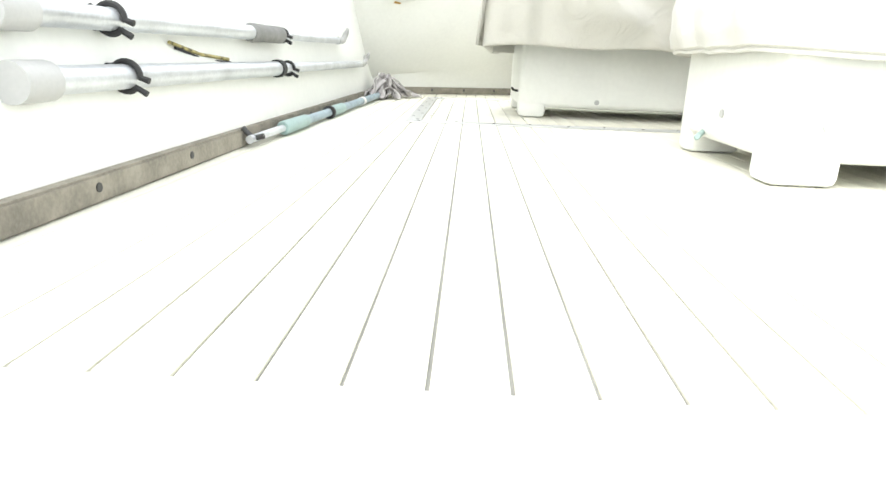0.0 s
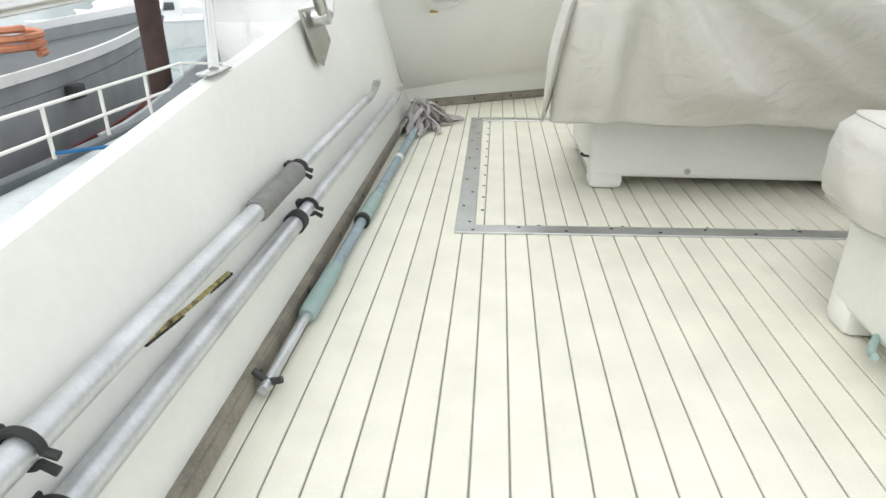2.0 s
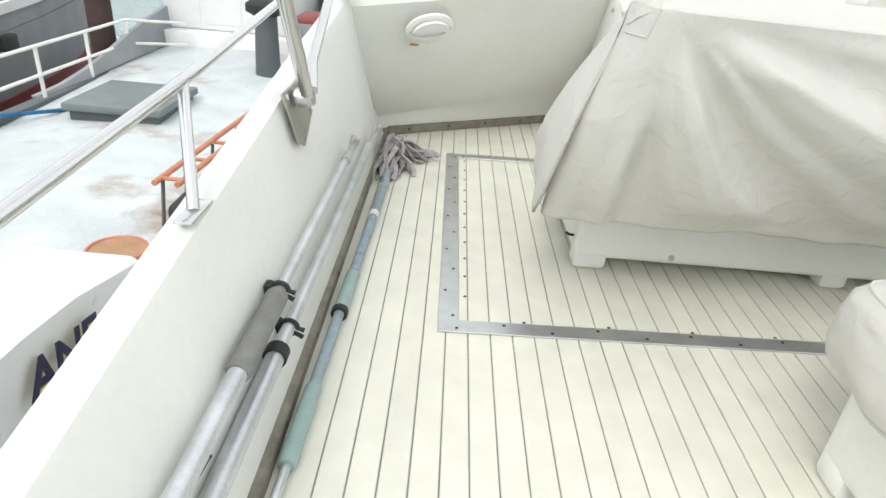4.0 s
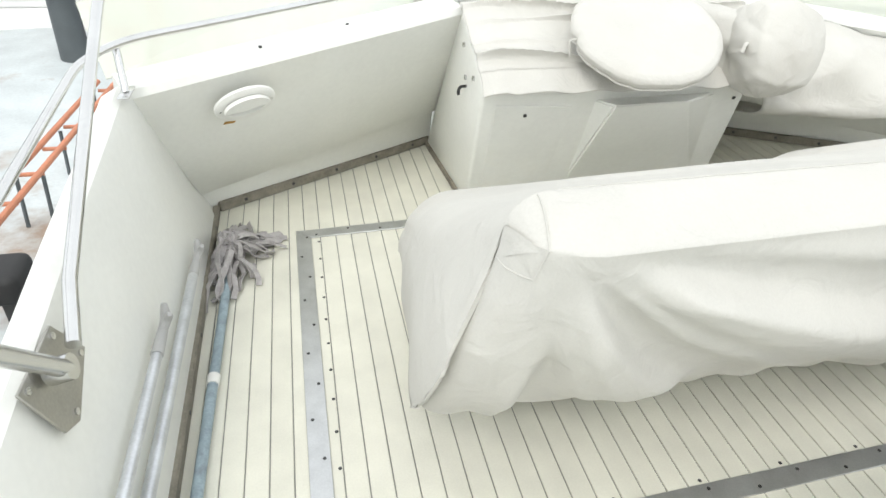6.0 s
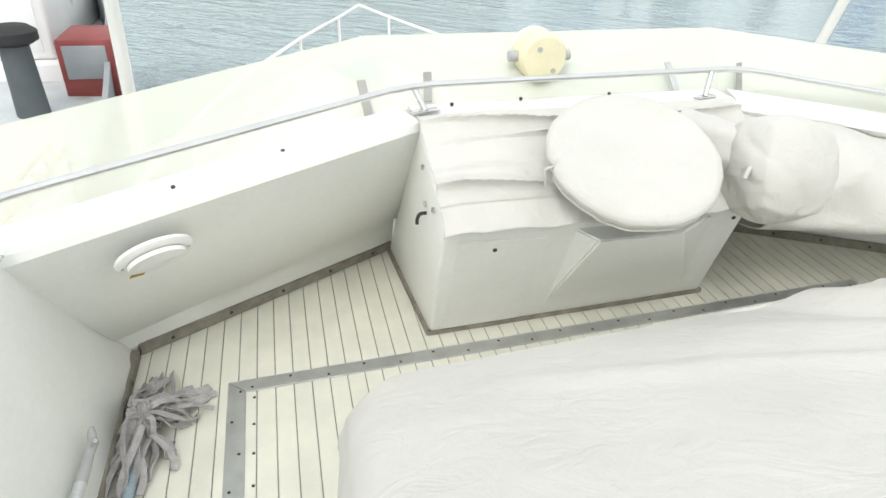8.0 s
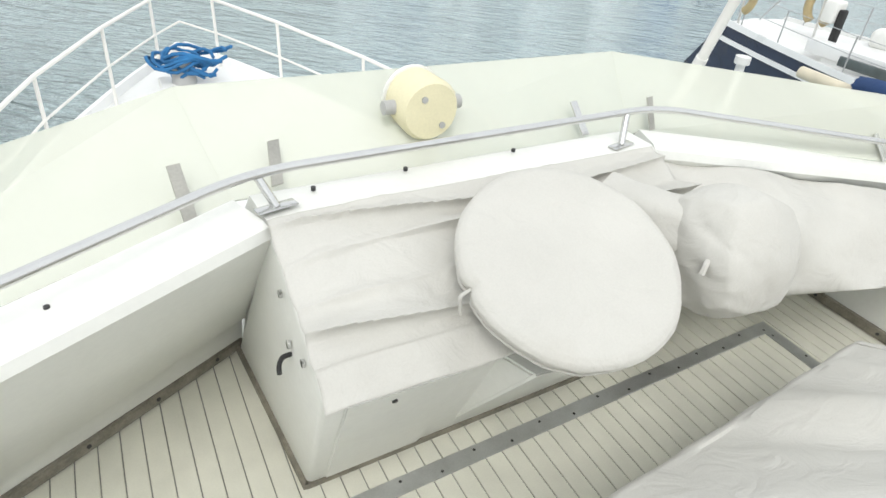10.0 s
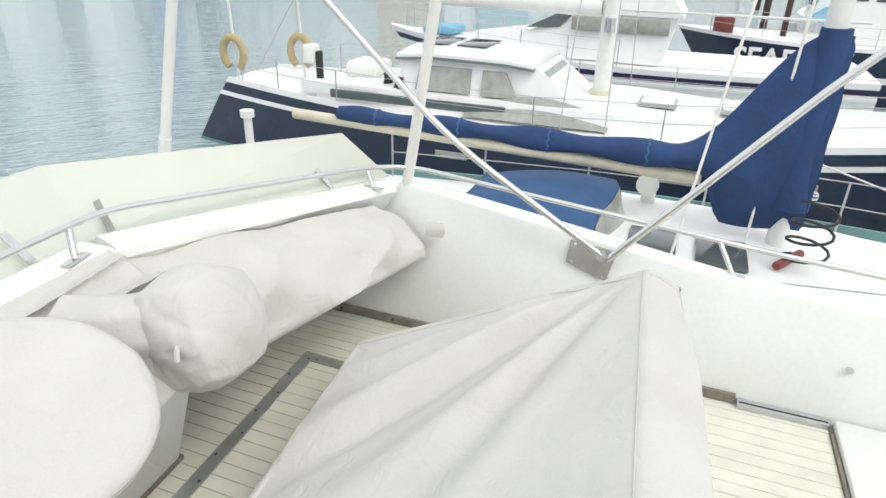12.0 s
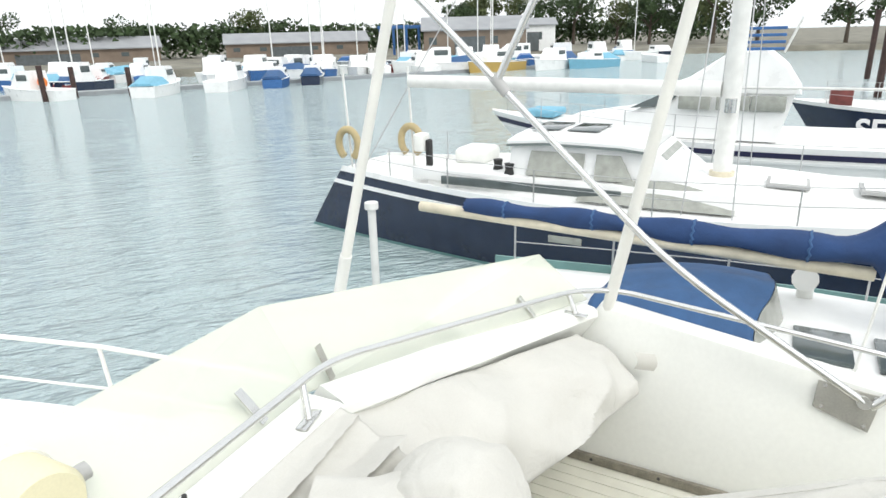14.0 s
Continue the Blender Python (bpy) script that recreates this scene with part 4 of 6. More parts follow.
for nm, a, b in (("starboard", (2.71, 1.15, 0.42), (2.46, 0.71, 2.6)), ("forward", (2.54, 2.2, 0.55), (2.34, 1.45, 2.7)), ("port", (-0.30, 2.12, 0.45), (-0.10, 1.4, 2.6))):
    w = thing("whip_antenna", "long white fibreglass whip antenna leaning aft", "antenna", group="antennas")
    part("whip", tube([a, b], [0.022, 0.016], 12), POLEW, w)
    part("ferrule", tube([Vector(a) - (Vector(b) - Vector(a)).normalized() * 0.16, Vector(a) + (Vector(b) - Vector(a)).normalized() * 0.1], 0.026, 12), WHITEP, w)


# ---------- outside: water, own bow, neighbours, far shore ----------
WL = -2.5


def water_mat():
    m = bpy.data.materials.new("harbour_water")
    m.use_nodes = True
    n, l = m.node_tree.nodes, m.node_tree.links
    b = n["Principled BSDF"]
    b.inputs["Base Color"].default_value = (0.42, 0.515, 0.525, 1)
    b.inputs["Roughness"].default_value = 0.07
    b.inputs["IOR"].default_value = 1.45
    tc = n.new("ShaderNodeTexCoord")
    mp = n.new("ShaderNodeMapping")
    mp.vector_type = "TEXTURE"
    mp.inputs["Rotation"].default_value = (0, 0, radians(-40))
    mp.inputs["Scale"].default_value = (1.0, 0.4, 1)
    l.new(tc.outputs["Object"], mp.inputs["Vector"])
    h = None
    for sc, am in ((0.62, 0.9), (1.7, 0.62), (4.0, 0.24), (0.2, 0.7)):
        t = n.new("ShaderNodeTexNoise"); t.inputs["Scale"].default_value = sc; t.inputs["Detail"].default_value = 3; t.inputs["Distortion"].default_value = 0.7
        l.new(mp.outputs[0], t.inputs["Vector"])
        k = n.new("ShaderNodeMath"); k.operation = "MULTIPLY_ADD"; k.inputs[1].default_value = am
        l.new(t.outputs["Fac"], k.inputs[0])
        if h:
            l.new(h, k.inputs[2])
        else:
            k.inputs[2].default_value = 0
        h = k.outputs[0]
    bp = n.new("ShaderNodeBump"); bp.inputs["Strength"].default_value = 1.0; bp.inputs["Distance"].default_value = 0.62
    l.new(h, bp.inputs["Height"]); l.new(bp.outputs["Normal"], b.inputs["Normal"])
    return m


bm = bmesh.new()
R_ = 3000
vs = [bm.verts.new((x, y, WL)) for x, y in ((-R_, -R_), (R_, -R_), (R_, R_), (-R_, R_))]
bm.faces.new(vs)
tagged(finish("water", bm, water_mat()), "rippled grey-green harbour water", "water", kind="structure")

NAVY = mat("navy_hull_paint", (0.016, 0.026, 0.058), 0.22, var=0.12, scale=2, stain=0.25, stain_col=(0.06, 0.07, 0.10), coat=0.4)
HULLW = mat("white_hull_paint", (0.83, 0.835, 0.82), 0.3, var=0.03, scale=2, stain=0.15, stain_col=(0.6, 0.58, 0.5))
DECKW = mat("white_deck", (0.79, 0.795, 0.775), 0.6, var=0.04, scale=3, stain=0.2, stain_col=(0.55, 0.52, 0.45))
BLUEC = mat("blue_sail_canvas", (0.024, 0.058, 0.155), 0.9, var=0.12, scale=5, weave=500)
BLUEH = mat("blue_spray_hood", (0.045, 0.108, 0.235), 0.85, var=0.10, scale=5, weave=500)
SPAR = mat("spar_white", (0.74, 0.74, 0.71), 0.4, var=0.05)
WOODV = mat("varnished_boom", (0.66, 0.60, 0.46), 0.45, var=0.08, scale=8)
GLASSD = mat("tinted_window", (0.09, 0.11, 0.11), 0.08, var=0.1)
GLASSC = mat("clear_window", (0.36, 0.37, 0.33), 0.12, var=0.12)
BARGE = mat("worn_barge_deck", (0.56, 0.60, 0.60), 0.7, var=0.08, scale=2.6, fine=40, stain=1.0, stain_col=(0.27, 0.16, 0.08))
GREYS = mat("grey_steel_paint", (0.30, 0.32, 0.33), 0.55, var=0.1, scale=2, stain=0.4, stain_col=(0.22, 0.2, 0.18))
DGREY = mat("dark_grey_paint", (0.10, 0.115, 0.12), 0.55, var=0.15, scale=2)
GREENG = mat("grey_green_hatch", (0.17, 0.20, 0.195), 0.6, var=0.1)
REDP = mat("red_paint", (0.26, 0.055, 0.05), 0.5, var=0.15, scale=4)
ORANGE = mat("orange_paint", (0.55, 0.22, 0.12), 0.6, var=0.12, scale=8)
BROWNP = mat("brown_pile", (0.06, 0.035, 0.03), 0.8, var=0.25, scale=4, bump=0.4)
MAHOG = mat("red_brown_lid", (0.16, 0.035, 0.03), 0.4, var=0.2, scale=5)
TEALH = mat("teal_hull", (0.13, 0.26, 0.25), 0.4, var=0.1, scale=3)
BUOYM = mat("tan_buoy", (0.46, 0.37, 0.20), 0.7, var=0.1)
WIRE = mat("rigging_wire", (0.5, 0.5, 0.5), 0.35, 0.8, var=0.05)
BLUER = mat("blue_rope", (0.03, 0.16, 0.36), 0.9, var=0.2)
BLUEB = mat("bright_blue_paint", (0.04, 0.14, 0.36), 0.5, var=0.15)
CYAN = mat("pale_blue_cover", (0.18, 0.42, 0.55), 0.7, var=0.1)
YELL = mat("ochre_hull", (0.50, 0.34, 0.10), 0.5, var=0.1)
GOLD = mat("gold_letter_paint", (0.62, 0.46, 0.12), 0.5, var=0.05)
INK = mat("dark_blue_letter_paint", (0.02, 0.02, 0.06), 0.4, var=0.05)
LETW = mat("white_letter_paint", (0.8, 0.8, 0.8), 0.5, var=0.02)
SOILM = mat("shore_ground", (0.20, 0.19, 0.15), 0.9, var=0.25, scale=0.3, fine=8)
ROOFM = mat("grey_shed_roof", (0.30, 0.31, 0.32), 0.7, var=0.08, scale=0.5)
BRICKM = mat("brown_shed_wall", (0.22, 0.17, 0.13), 0.85, var=0.15, scale=0.5)
LEAF = mat("foliage_dark", (0.050, 0.085, 0.032), 0.8, var=0.35, scale=0.5, fine=4)
LEAF2 = mat("foliage_olive", (0.085, 0.11, 0.040), 0.8, var=0.3, scale=0.5, fine=4)
BARK = mat("bark", (0.10, 0.08, 0.06), 0.9, var=0.2, scale=3)
ORB = mat("orange_marker", (0.75, 0.20, 0.03), 0.6, var=0.05)


def text_mesh(word, size, m, material, parent, name="lettering", depth=0.004):
    cu = bpy.data.curves.new("letters", "FONT")
    cu.body, cu.size, cu.extrude, cu.offset = word, size, depth, size * 0.022
    tmp = bpy.data.objects.new("letters", cu)
    scene.collection.objects.link(tmp)
    me = bpy.data.meshes.new_from_object(tmp.evaluated_get(bpy.context.evaluated_depsgraph_get()))
    bpy.data.objects.remove(tmp)
    me.transform(m)
    me.materials.clear(); me.materials.append(material)
    ob = new(name, me)
    ob.parent = parent
    return ob


FACE_PX = Matrix(((0, 0, 1, 0), (1, 0, 0, 0), (0, 1, 0, 0), (0, 0, 0, 1)))     # reads along +y, faces +x
FACE_NX = Matrix(((0, 0, -1, 0), (-1, 0, 0, 0), (0, 1, 0, 0), (0, 0, 0, 1)))   # reads along -y, faces -x


class Hull:
    """A lofted boat hull, stern at y0 and bow at y1."""

    def __init__(self, cx, y0, y1, half, deck, sheer=0.25, stern=0.6, rake=0.8, full=2.2, tumble=0.0, counter=0.0):
        self.cx, self.y0, self.y1, self.half, self.deck, self.sheer, self.stern, self.rake, self.full, self.counter = cx, y0, y1, half, deck, sheer, stern, rake, full, counter

    def w(self, s):
        a = self.stern + (1 - self.stern) * math.sin(min(1, s / 0.45) * math.pi / 2)
        return self.half * a * max(0.012, 1 - max(0, (s - 0.35) / 0.65) ** self.full)

    def zg(self, s):
        return self.deck + self.sheer * ((s - 0.4) / 0.6) ** 2 * (1 if s > 0.4 else 0.4)

    def at(self, s, side, f=0.0, off=0.0):
        """A point of the side, f from gunwale (0) to water (1)."""
        w, zg = self.w(s), self.zg(s)
        y = lerp(self.y0, self.y1, s)
        d = 1 if self.y1 > self.y0 else -1
        z = lerp(zg, WL - 0.15, f)
        y -= d * self.rake * f * sstep(0.6, 1, s) - d * self.counter * f * (1 - sstep(0, 0.3, s))
        return Vector((self.cx + side * (w * (1 - 0.16 * f * f) + off), y, z))

    def side_mesh(self, n=30):
        rings = []
        for i in range(n + 1):
            s = i / n
            l_, r_ = [self.at(s, -1, f) for f in (0, 0.25, 0.5, 0.75, 1)], [self.at(s, 1, f) for f in (1, 0.75, 0.5, 0.25, 0)]
            rings.append(l_ + r_)
        bm = loft(rings, False, False)
        e = [bm.verts.new(p) for p in rings[0]]
        bm.faces.new(e)
        return bm

    def deck_mesh(self, n=30, drop=0.0, inset=0.0):
        return loft([[self.at(i / n, -1, 0, -inset) + Vector((0, 0, -drop)), Vector((self.cx, lerp(self.y0, self.y1, i / n), self.zg(i / n) - drop + 0.05)), self.at(i / n, 1, 0, -inset) + Vector((0, 0, -drop))] for i in range(n + 1)], False, False)

    def band(self, f0, f1, off=0.008, n=30, s0=0.0, s1=1.0, side=0):
        bm = bmesh.new()
        for sd in ((-1, 1) if side == 0 else (side,)):
            loft([[self.at(lerp(s0, s1, i / n), sd, f0, off), self.at(lerp(s0, s1, i / n), sd, f1, off), self.at(lerp(s0, s1, i / n), sd, f1, -0.01), self.at(lerp(s0, s1, i / n), sd, f0, -0.01)] for i in range(n + 1)], True, True, bm)
        return bm


def rails(t, h, ss, hgt=0.6, side=(-1, 1), wires=(1.0, 0.55), inset=0.06, r=0.012):
    for sd in side:
        tops = []
        for s in ss:
            p = h.at(s, sd, 0, -inset)
            tops.append(p + Vector((0, 0, hgt)))
            part("stanchion", tube([p, tops[-1]], r, 6), WIRE, t)
        for k in wires:
            part("guard_wire", tube([p - Vector((0, 0, hgt * (1 - k))) for p in tops], r * 0.5, 5), WIRE, t)


# own foredeck ahead of the flybridge
fd = thing("foredeck", "bright white cabin roof and foredeck of the motor cruiser", "foredeck")
h = Hull(1.13, -2.6, 7.2, 2.05, -1.05, sheer=0.35, stern=0.92, rake=1.0, full=2.6)
part("hull_side", h.side_mesh(), HULLW, fd)
part("deck", h.deck_mesh(), DECKW, fd)
part("gunwale", h.band(-0.04, 0.02, 0.03), HULLW, fd)
rings = []
for y, w, z in ((1.2, 1.62, -0.12), (2.2, 1.58, -0.16), (3.1, 1.45, -0.30), (4.3, 1.1, -0.72), (5.2, 0.7, -0.93)):
    rings.append([Vector((1.13 + w * c, y, lerp(-1.05, z, f))) for c, f in ((-1.04, 0), (-0.98, 0.75), (-0.88, 1.0), (-0.4, 1.06), (0.4, 1.06), (0.88, 1.0), (0.98, 0.75), (1.04, 0))])
part("cabin_roof", loft(rings), HULLW, fd, "smooth white cabin roof")
pul = thing("pulpit_rail", "white tubular pulpit rail round the bow", "rail")
for sd in (-1, 1):
    ss = [0.50, 0.60, 0.70, 0.80, 0.89, 0.955]
    tops = []
    for s in ss:
        p = h.at(s, sd, 0, -0.08)
        tops.append(p + Vector((0, 0.08, 0.62)))
        part("stanchion", tube([p, tops[-1]], 0.014, 8), POLEW, pul)
    part("top_tube", tube(tops + [Vector((1.13, 7.25, tops[-1].z + 0.05))], 0.016, 8), POLEW, pul)
    part("mid_tube", tube([p - Vector((0, 0.04, 0.3)) for p in tops] + [Vector((1.13, 7.18, tops[-1].z - 0.28))], 0.010, 8), POLEW, pul)
wl = thing("anchor_windlass", "anchor windlass on the bow with blue rope", "windlass")
part("drum", tube([(1.0, 6.25, -0.72), (1.0, 6.25, -0.45)], [0.11, 0.08], 14), PLASTG, wl)
part("base", box((0.8, 6.05, -0.80), (1.3, 6.45, -0.70), 0.02), WHITEP, wl)
bm = bmesh.new()
for k in range(9):
    tube([(1.05 + (0.16 + 0.02 * k) * math.cos(a) * 0.9 + 0.1 * math.sin(k), 6.3 + 0.16 * math.sin(a), -0.62 + 0.02 * k + 0.04 * math.sin(3 * a + k)) for a in [2 * math.pi * i / 18 for i in range(17)]], 0.016, 6, bm)
part("rope_coil", bm, BLUER, wl, "tangle of blue rope")

# lower cockpit deck aft
lc = thing("cockpit_deck", "pale lower cockpit deck below the flybridge edge", "deck")
part("deck", box((-0.85, -6.0, LOW - 0.05), (3.1, -1.2, LOW), 0.01), DECKW, lc)
part("ladder_step", box((-0.2, -2.05, -0.62), (0.6, -1.62, -0.56), 0.015), DECKW, lc)

# ---------- blue sailing yacht ----------
sy = thing("sailing_yacht", "navy hulled sailing yacht with white deck and wheelhouse", "sailboat")
h = Hull(12.0, 8.9, -5.8, 2.05, -1.22, sheer=0.45, stern=0.42, rake=1.2, full=2.3, counter=-1.1)
part("hull", h.side_mesh(36), NAVY, sy)
part("deck", h.deck_mesh(36), DECKW, sy)
part("rubbing_strake", h.band(0.14, 0.19, 0.03, 36), HULLW, sy, "white line along the hull")
part("toe_rail", h.band(-0.05, 0.02, 0.015, 36), HULLW, sy)
part("boot_stripe", h.band(0.86, 0.93, 0.006, 36), TEALH, sy, "pale waterline stripe")
for sx in (0.36, 0.60, 0.72):
    p = h.at(sx, -1, 0.34, 0.012)
    part("port_light", box((p.x - 0.02, p.y - 0.28, p.z - 0.06), (p.x + 0.01, p.y + 0.28, p.z + 0.06), 0.012), GLASSC, sy)
part("coach_roof", loft([[Vector((12 + w * c, y, lerp(-1.22, z, f))) for c, f in ((-1, 0), (-0.93, 0.9), (-0.6, 1.05), (0.6, 1.05), (0.93, 0.9), (1, 0))] for y, w, z in ((6.6, 1.2, -0.95), (4.6, 1.4, -0.86), (1.0, 1.4, -0.88), (-1.8, 0.9, -0.98), (-2.4, 0.75, -1.05))]), DECKW, sy)
part("cabin_side_window", box((10.62, 2.9, -1.12), (10.68, 6.2, -0.97), 0.01), GLASSD, sy)
wh = [(5.0, 1.02, -0.30), (4.3, 1.06, -0.24), (3.0, 1.05, -0.26), (2.55, 0.98, -0.32)]
part("wheelhouse_roof", loft([[Vector((12 + w * c, y, z + k)) for c, k in ((-1.08, -0.07), (-1.08, 0.0), (-0.6, 0.06), (0, 0.08), (0.6, 0.06), (1.08, 0.0), (1.08, -0.07))] for y, w, z in wh]), HULLW, sy)
part("roof_edge", loft([[Vector((12 + w * c, y, z + k)) for c, k in ((-1.10, -0.09), (-1.10, -0.05), (1.10, -0.05), (1.10, -0.09))] for y, w, z in wh]), GREENG, sy)
whouse = loft([[Vector((12 - w, y, zb)), Vector((12 - w * 0.9, y + dy, zt)), Vector((12 + w * 0.9, y + dy, zt)), Vector((12 + w, y, zb))] for y, w, zb, zt, dy in ((4.95, 1.12, -1.0, -0.36, 0.0), (3.2, 1.15, -1.0, -0.34, 0.0), (1.75, 1.0, -0.98, -0.38, 0.75))])
part("wheelhouse", whouse, HULLW, sy)
for ya, yb, ya2, yb2 in ((4.6, 3.6, 4.55, 3.6), (3.4, 2.75, 3.4, 3.0)):
    part("window", prism([(10.83, ya, -0.86), (10.86, yb, -0.86), (10.95, yb2, -0.45), (10.95, ya2, -0.45)], (-0.03, 0, 0.0)), GLASSC, sy)
part("windscreen_pane", prism([(11.1, 1.95, -0.88), (12.9, 1.95, -0.88), (12.8, 2.45, -0.46), (11.2, 2.45, -0.46)], (0, -0.03, 0.02)), GLASSC, sy)
part("spray_window", sheet(lambda u, v: Vector((10.5 + 0.35 * v, lerp(3.6, 1.2, u), -1.15 + 0.36 * v * math.sin(math.pi * (0.1 + 0.8 * u)))), 10, 4), GLASSC, sy)
for px_ in (3.55, 4.25):
    part("solar_panel", box((11.5, px_, -0.165), (12.5, px_ + 0.55, -0.15), 0.004), GLASSD, sy)
part("mast", tube([(12, 1.55, -1.0), (12, 1.5, 9.5)], [0.15, 0.12], 16), SPAR, sy, "white painted mast")
part("mast_collar", tube([(12, 1.55, -0.9), (12, 1.55, -0.78)], 0.2, 14), WOODV, sy)
part("mast_winch", tube([(11.83, 1.52, 0.2), (11.83, 1.52, 0.42)], 0.09, 12), STEEL, sy)
part("main_boom", tube([(12, 1.7, 0.55), (11.95, 7.6, 0.62)], 0.13, 14), SPAR, sy, "white boom over the deck")
for yy in (6.9, -4.6):
    part("stay", tube([(12, yy + (1.9 if yy > 0 else -1), -1.1), (12, 1.5, 9.3)], 0.012, 5), WIRE, sy)
for sd in (-1, 1):
    for yy in (1.2, 1.9):
        part("shroud", tube([(12 + 1.75 * sd, yy, -1.15), (12 + 0.1 * sd, 1.5, 9.0)], 0.01, 5), WIRE, sy)
rails(sy, h, [0.03, 0.10, 0.2, 0.32, 0.45, 0.58, 0.7, 0.82, 0.93], 0.6)
for cx_, cy_, lean in ((11.05, 8.6, 0.15), (11.9, 7.6, -0.1)):
    bm = bmesh.new()
    rr = [Vector((cx_ + 0.05 * lean, cy_ + 0.24 * math.cos(a), -0.58 + 0.3 * math.sin(a))) for a in [radians(g) for g in range(-60, 245, 15)]]
    part("horseshoe_buoy", tube(rr, 0.075, 10), BUOYM, sy, "tan horseshoe lifebuoy")
    part("buoy_pole", tube([(cx_ + 0.1, cy_, -1.15), (cx_ + 0.05, cy_ + 0.05, 0.9)], 0.025, 8), SPAR, sy)
part("outboard_cowl", box((11.55, 7.1, -0.75), (11.85, 7.35, -0.38), 0.05, 3), WHITEP, sy)
part("outboard_leg", box((11.62, 7.0, -1.05), (11.78, 7.1, -0.5), 0.03), RUBBER, sy)
part("life_raft", box((11.6, 5.75, -0.95), (12.4, 6.45, -0.62), 0.12, 4), WHITEP, sy, "white life raft canister")
for p in ((11.2, 5.3), (10.9, 4.95), (11.1, 4.75)):
    part("winch", tube([(p[0], p[1], -0.92), (p[0], p[1], -0.80), (p[0], p[1], -0.70)], [0.11, 0.07, 0.09], 14), RUBBER, sy)
part("cockpit_coaming", box((10.75, 4.9, -1.1), (11.0, 6.9, -0.88), 0.03), HULLW, sy)
for y_ in (0.55, -0.7):
    part("deck_hatch", box((11.3, y_ - 0.3, -0.86), (11.95, y_ + 0.3, -0.80), 0.015), PLASTG, sy)
    part("hatch_lid", box((11.35, y_ - 0.25, -0.80), (11.9, y_ + 0.25, -0.785), 0.01), HULLW, sy)
p = h.at(0.86, -1, 0.42, 0.0)
text_mesh("Blue", 0.26, Matrix.Translation((9.98, -1.35, -1.62)) @ FACE_NX, LETW, sy, "hull_name")
part("fender", tube([(9.85, -3.2, -1.4), (9.85, -3.2, -1.5), (9.85, -3.2, -2.0), (9.85, -3.2, -2.1)], [0.03, 0.13, 0.13, 0.03], 12), WHITEP, sy)
mz = thing("mooring_pole", "slim white marker pole standing in the water", "pole")
part("pole", tube([(6.65, 4.97, WL - 0.4), (6.65, 4.97, -0.46)], 0.05, 10), SPAR, mz)
part("cap", tube([(6.65, 4.97, -0.48), (6.65, 4.97, -0.40)], 0.085, 10), SPAR, mz)

# ---------- small yacht alongside ----------
b2 = thing("small_yacht", "small white yacht with blue spray hood moored alongside", "sailboat")
h = Hull(6.1, 3.5, -4.8, 1.45, -1.12, sheer=0.2, stern=0.65, rake=0.7)
part("hull", h.side_mesh(), HULLW, b2)
part("deck", h.deck_mesh(), DECKW, b2)
part("toe_rail", h.band(-0.06, 0.03, 0.02), TEALH, b2, "pale teal toe rail")
part("coach_roof", loft([[Vector((6.1 + w * c, y, lerp(-1.1, z, f))) for c, f in ((-1, 0), (-0.92, 0.9), (-0.6, 1.0), (0.6, 1.0), (0.92, 0.9), (1, 0))] for y, w, z in ((0.75, 0.95, -0.82), (-0.9, 0.9, -0.85), (-2.4, 0.6, -0.92), (-2.7, 0.5, -1.0))]), DECKW, b2)
for y_ in (0.2, -0.35):
    part("cabin_window", box((5.13, y_ - 0.2, -1.02), (5.20, y_ + 0.2, -0.88), 0.02), GLASSD, b2)
    part("roof_hatch", box((5.45, y_ - 0.2, -0.84), (6.0, y_ + 0.2, -0.80), 0.012), GLASSD, b2)


def hood(u, v):
    a = math.pi * (0.02 + 0.96 * v)
    y = lerp(1.95, 0.62, u)
    r = lerp(0.85, 1.0, u)
    z = -1.05 + (0.50 + 0.05 * math.sin(math.pi * u)) * math.sin(a) ** 0.6 * (1 - 0.25 * (1 - u) ** 2)
    return Vector((6.15 - 0.72 * r * math.cos(a), y + 0.05 * math.sin(a * 3), z + 0.012 * math.sin(a * 9)))


ob = part("spray_hood", sheet(hood, 24, 36), BLUEH, b2, "faded blue canvas spray hood")
m = ob.modifiers.new("thick", "SOLIDIFY"); m.thickness = 0.01
part("hood_back", loft([[hood(0.0, i / 16), Vector((6.15, 1.95, -1.05))] for i in range(17)], False, False), BLUEH, b2)
part("hood_window", sheet(lambda u, v: hood(0.99 + 0.001 * u, lerp(0.1, 0.9, v)) + Vector((0, -0.10 * u - 0.02, -0.32 * u)), 4, 20), GLASSC, b2)
part("mast", tube([(6.2, -0.8, -0.95), (6.2, -0.83, 8.0)], [0.085, 0.075], 14), SPAR, b2, "pale mast")
part("boom", tube([(6.2, 4.0, -0.235), (6.2, -0.1, -0.36)], 0.055, 12), WOODV, b2, "cream boom")


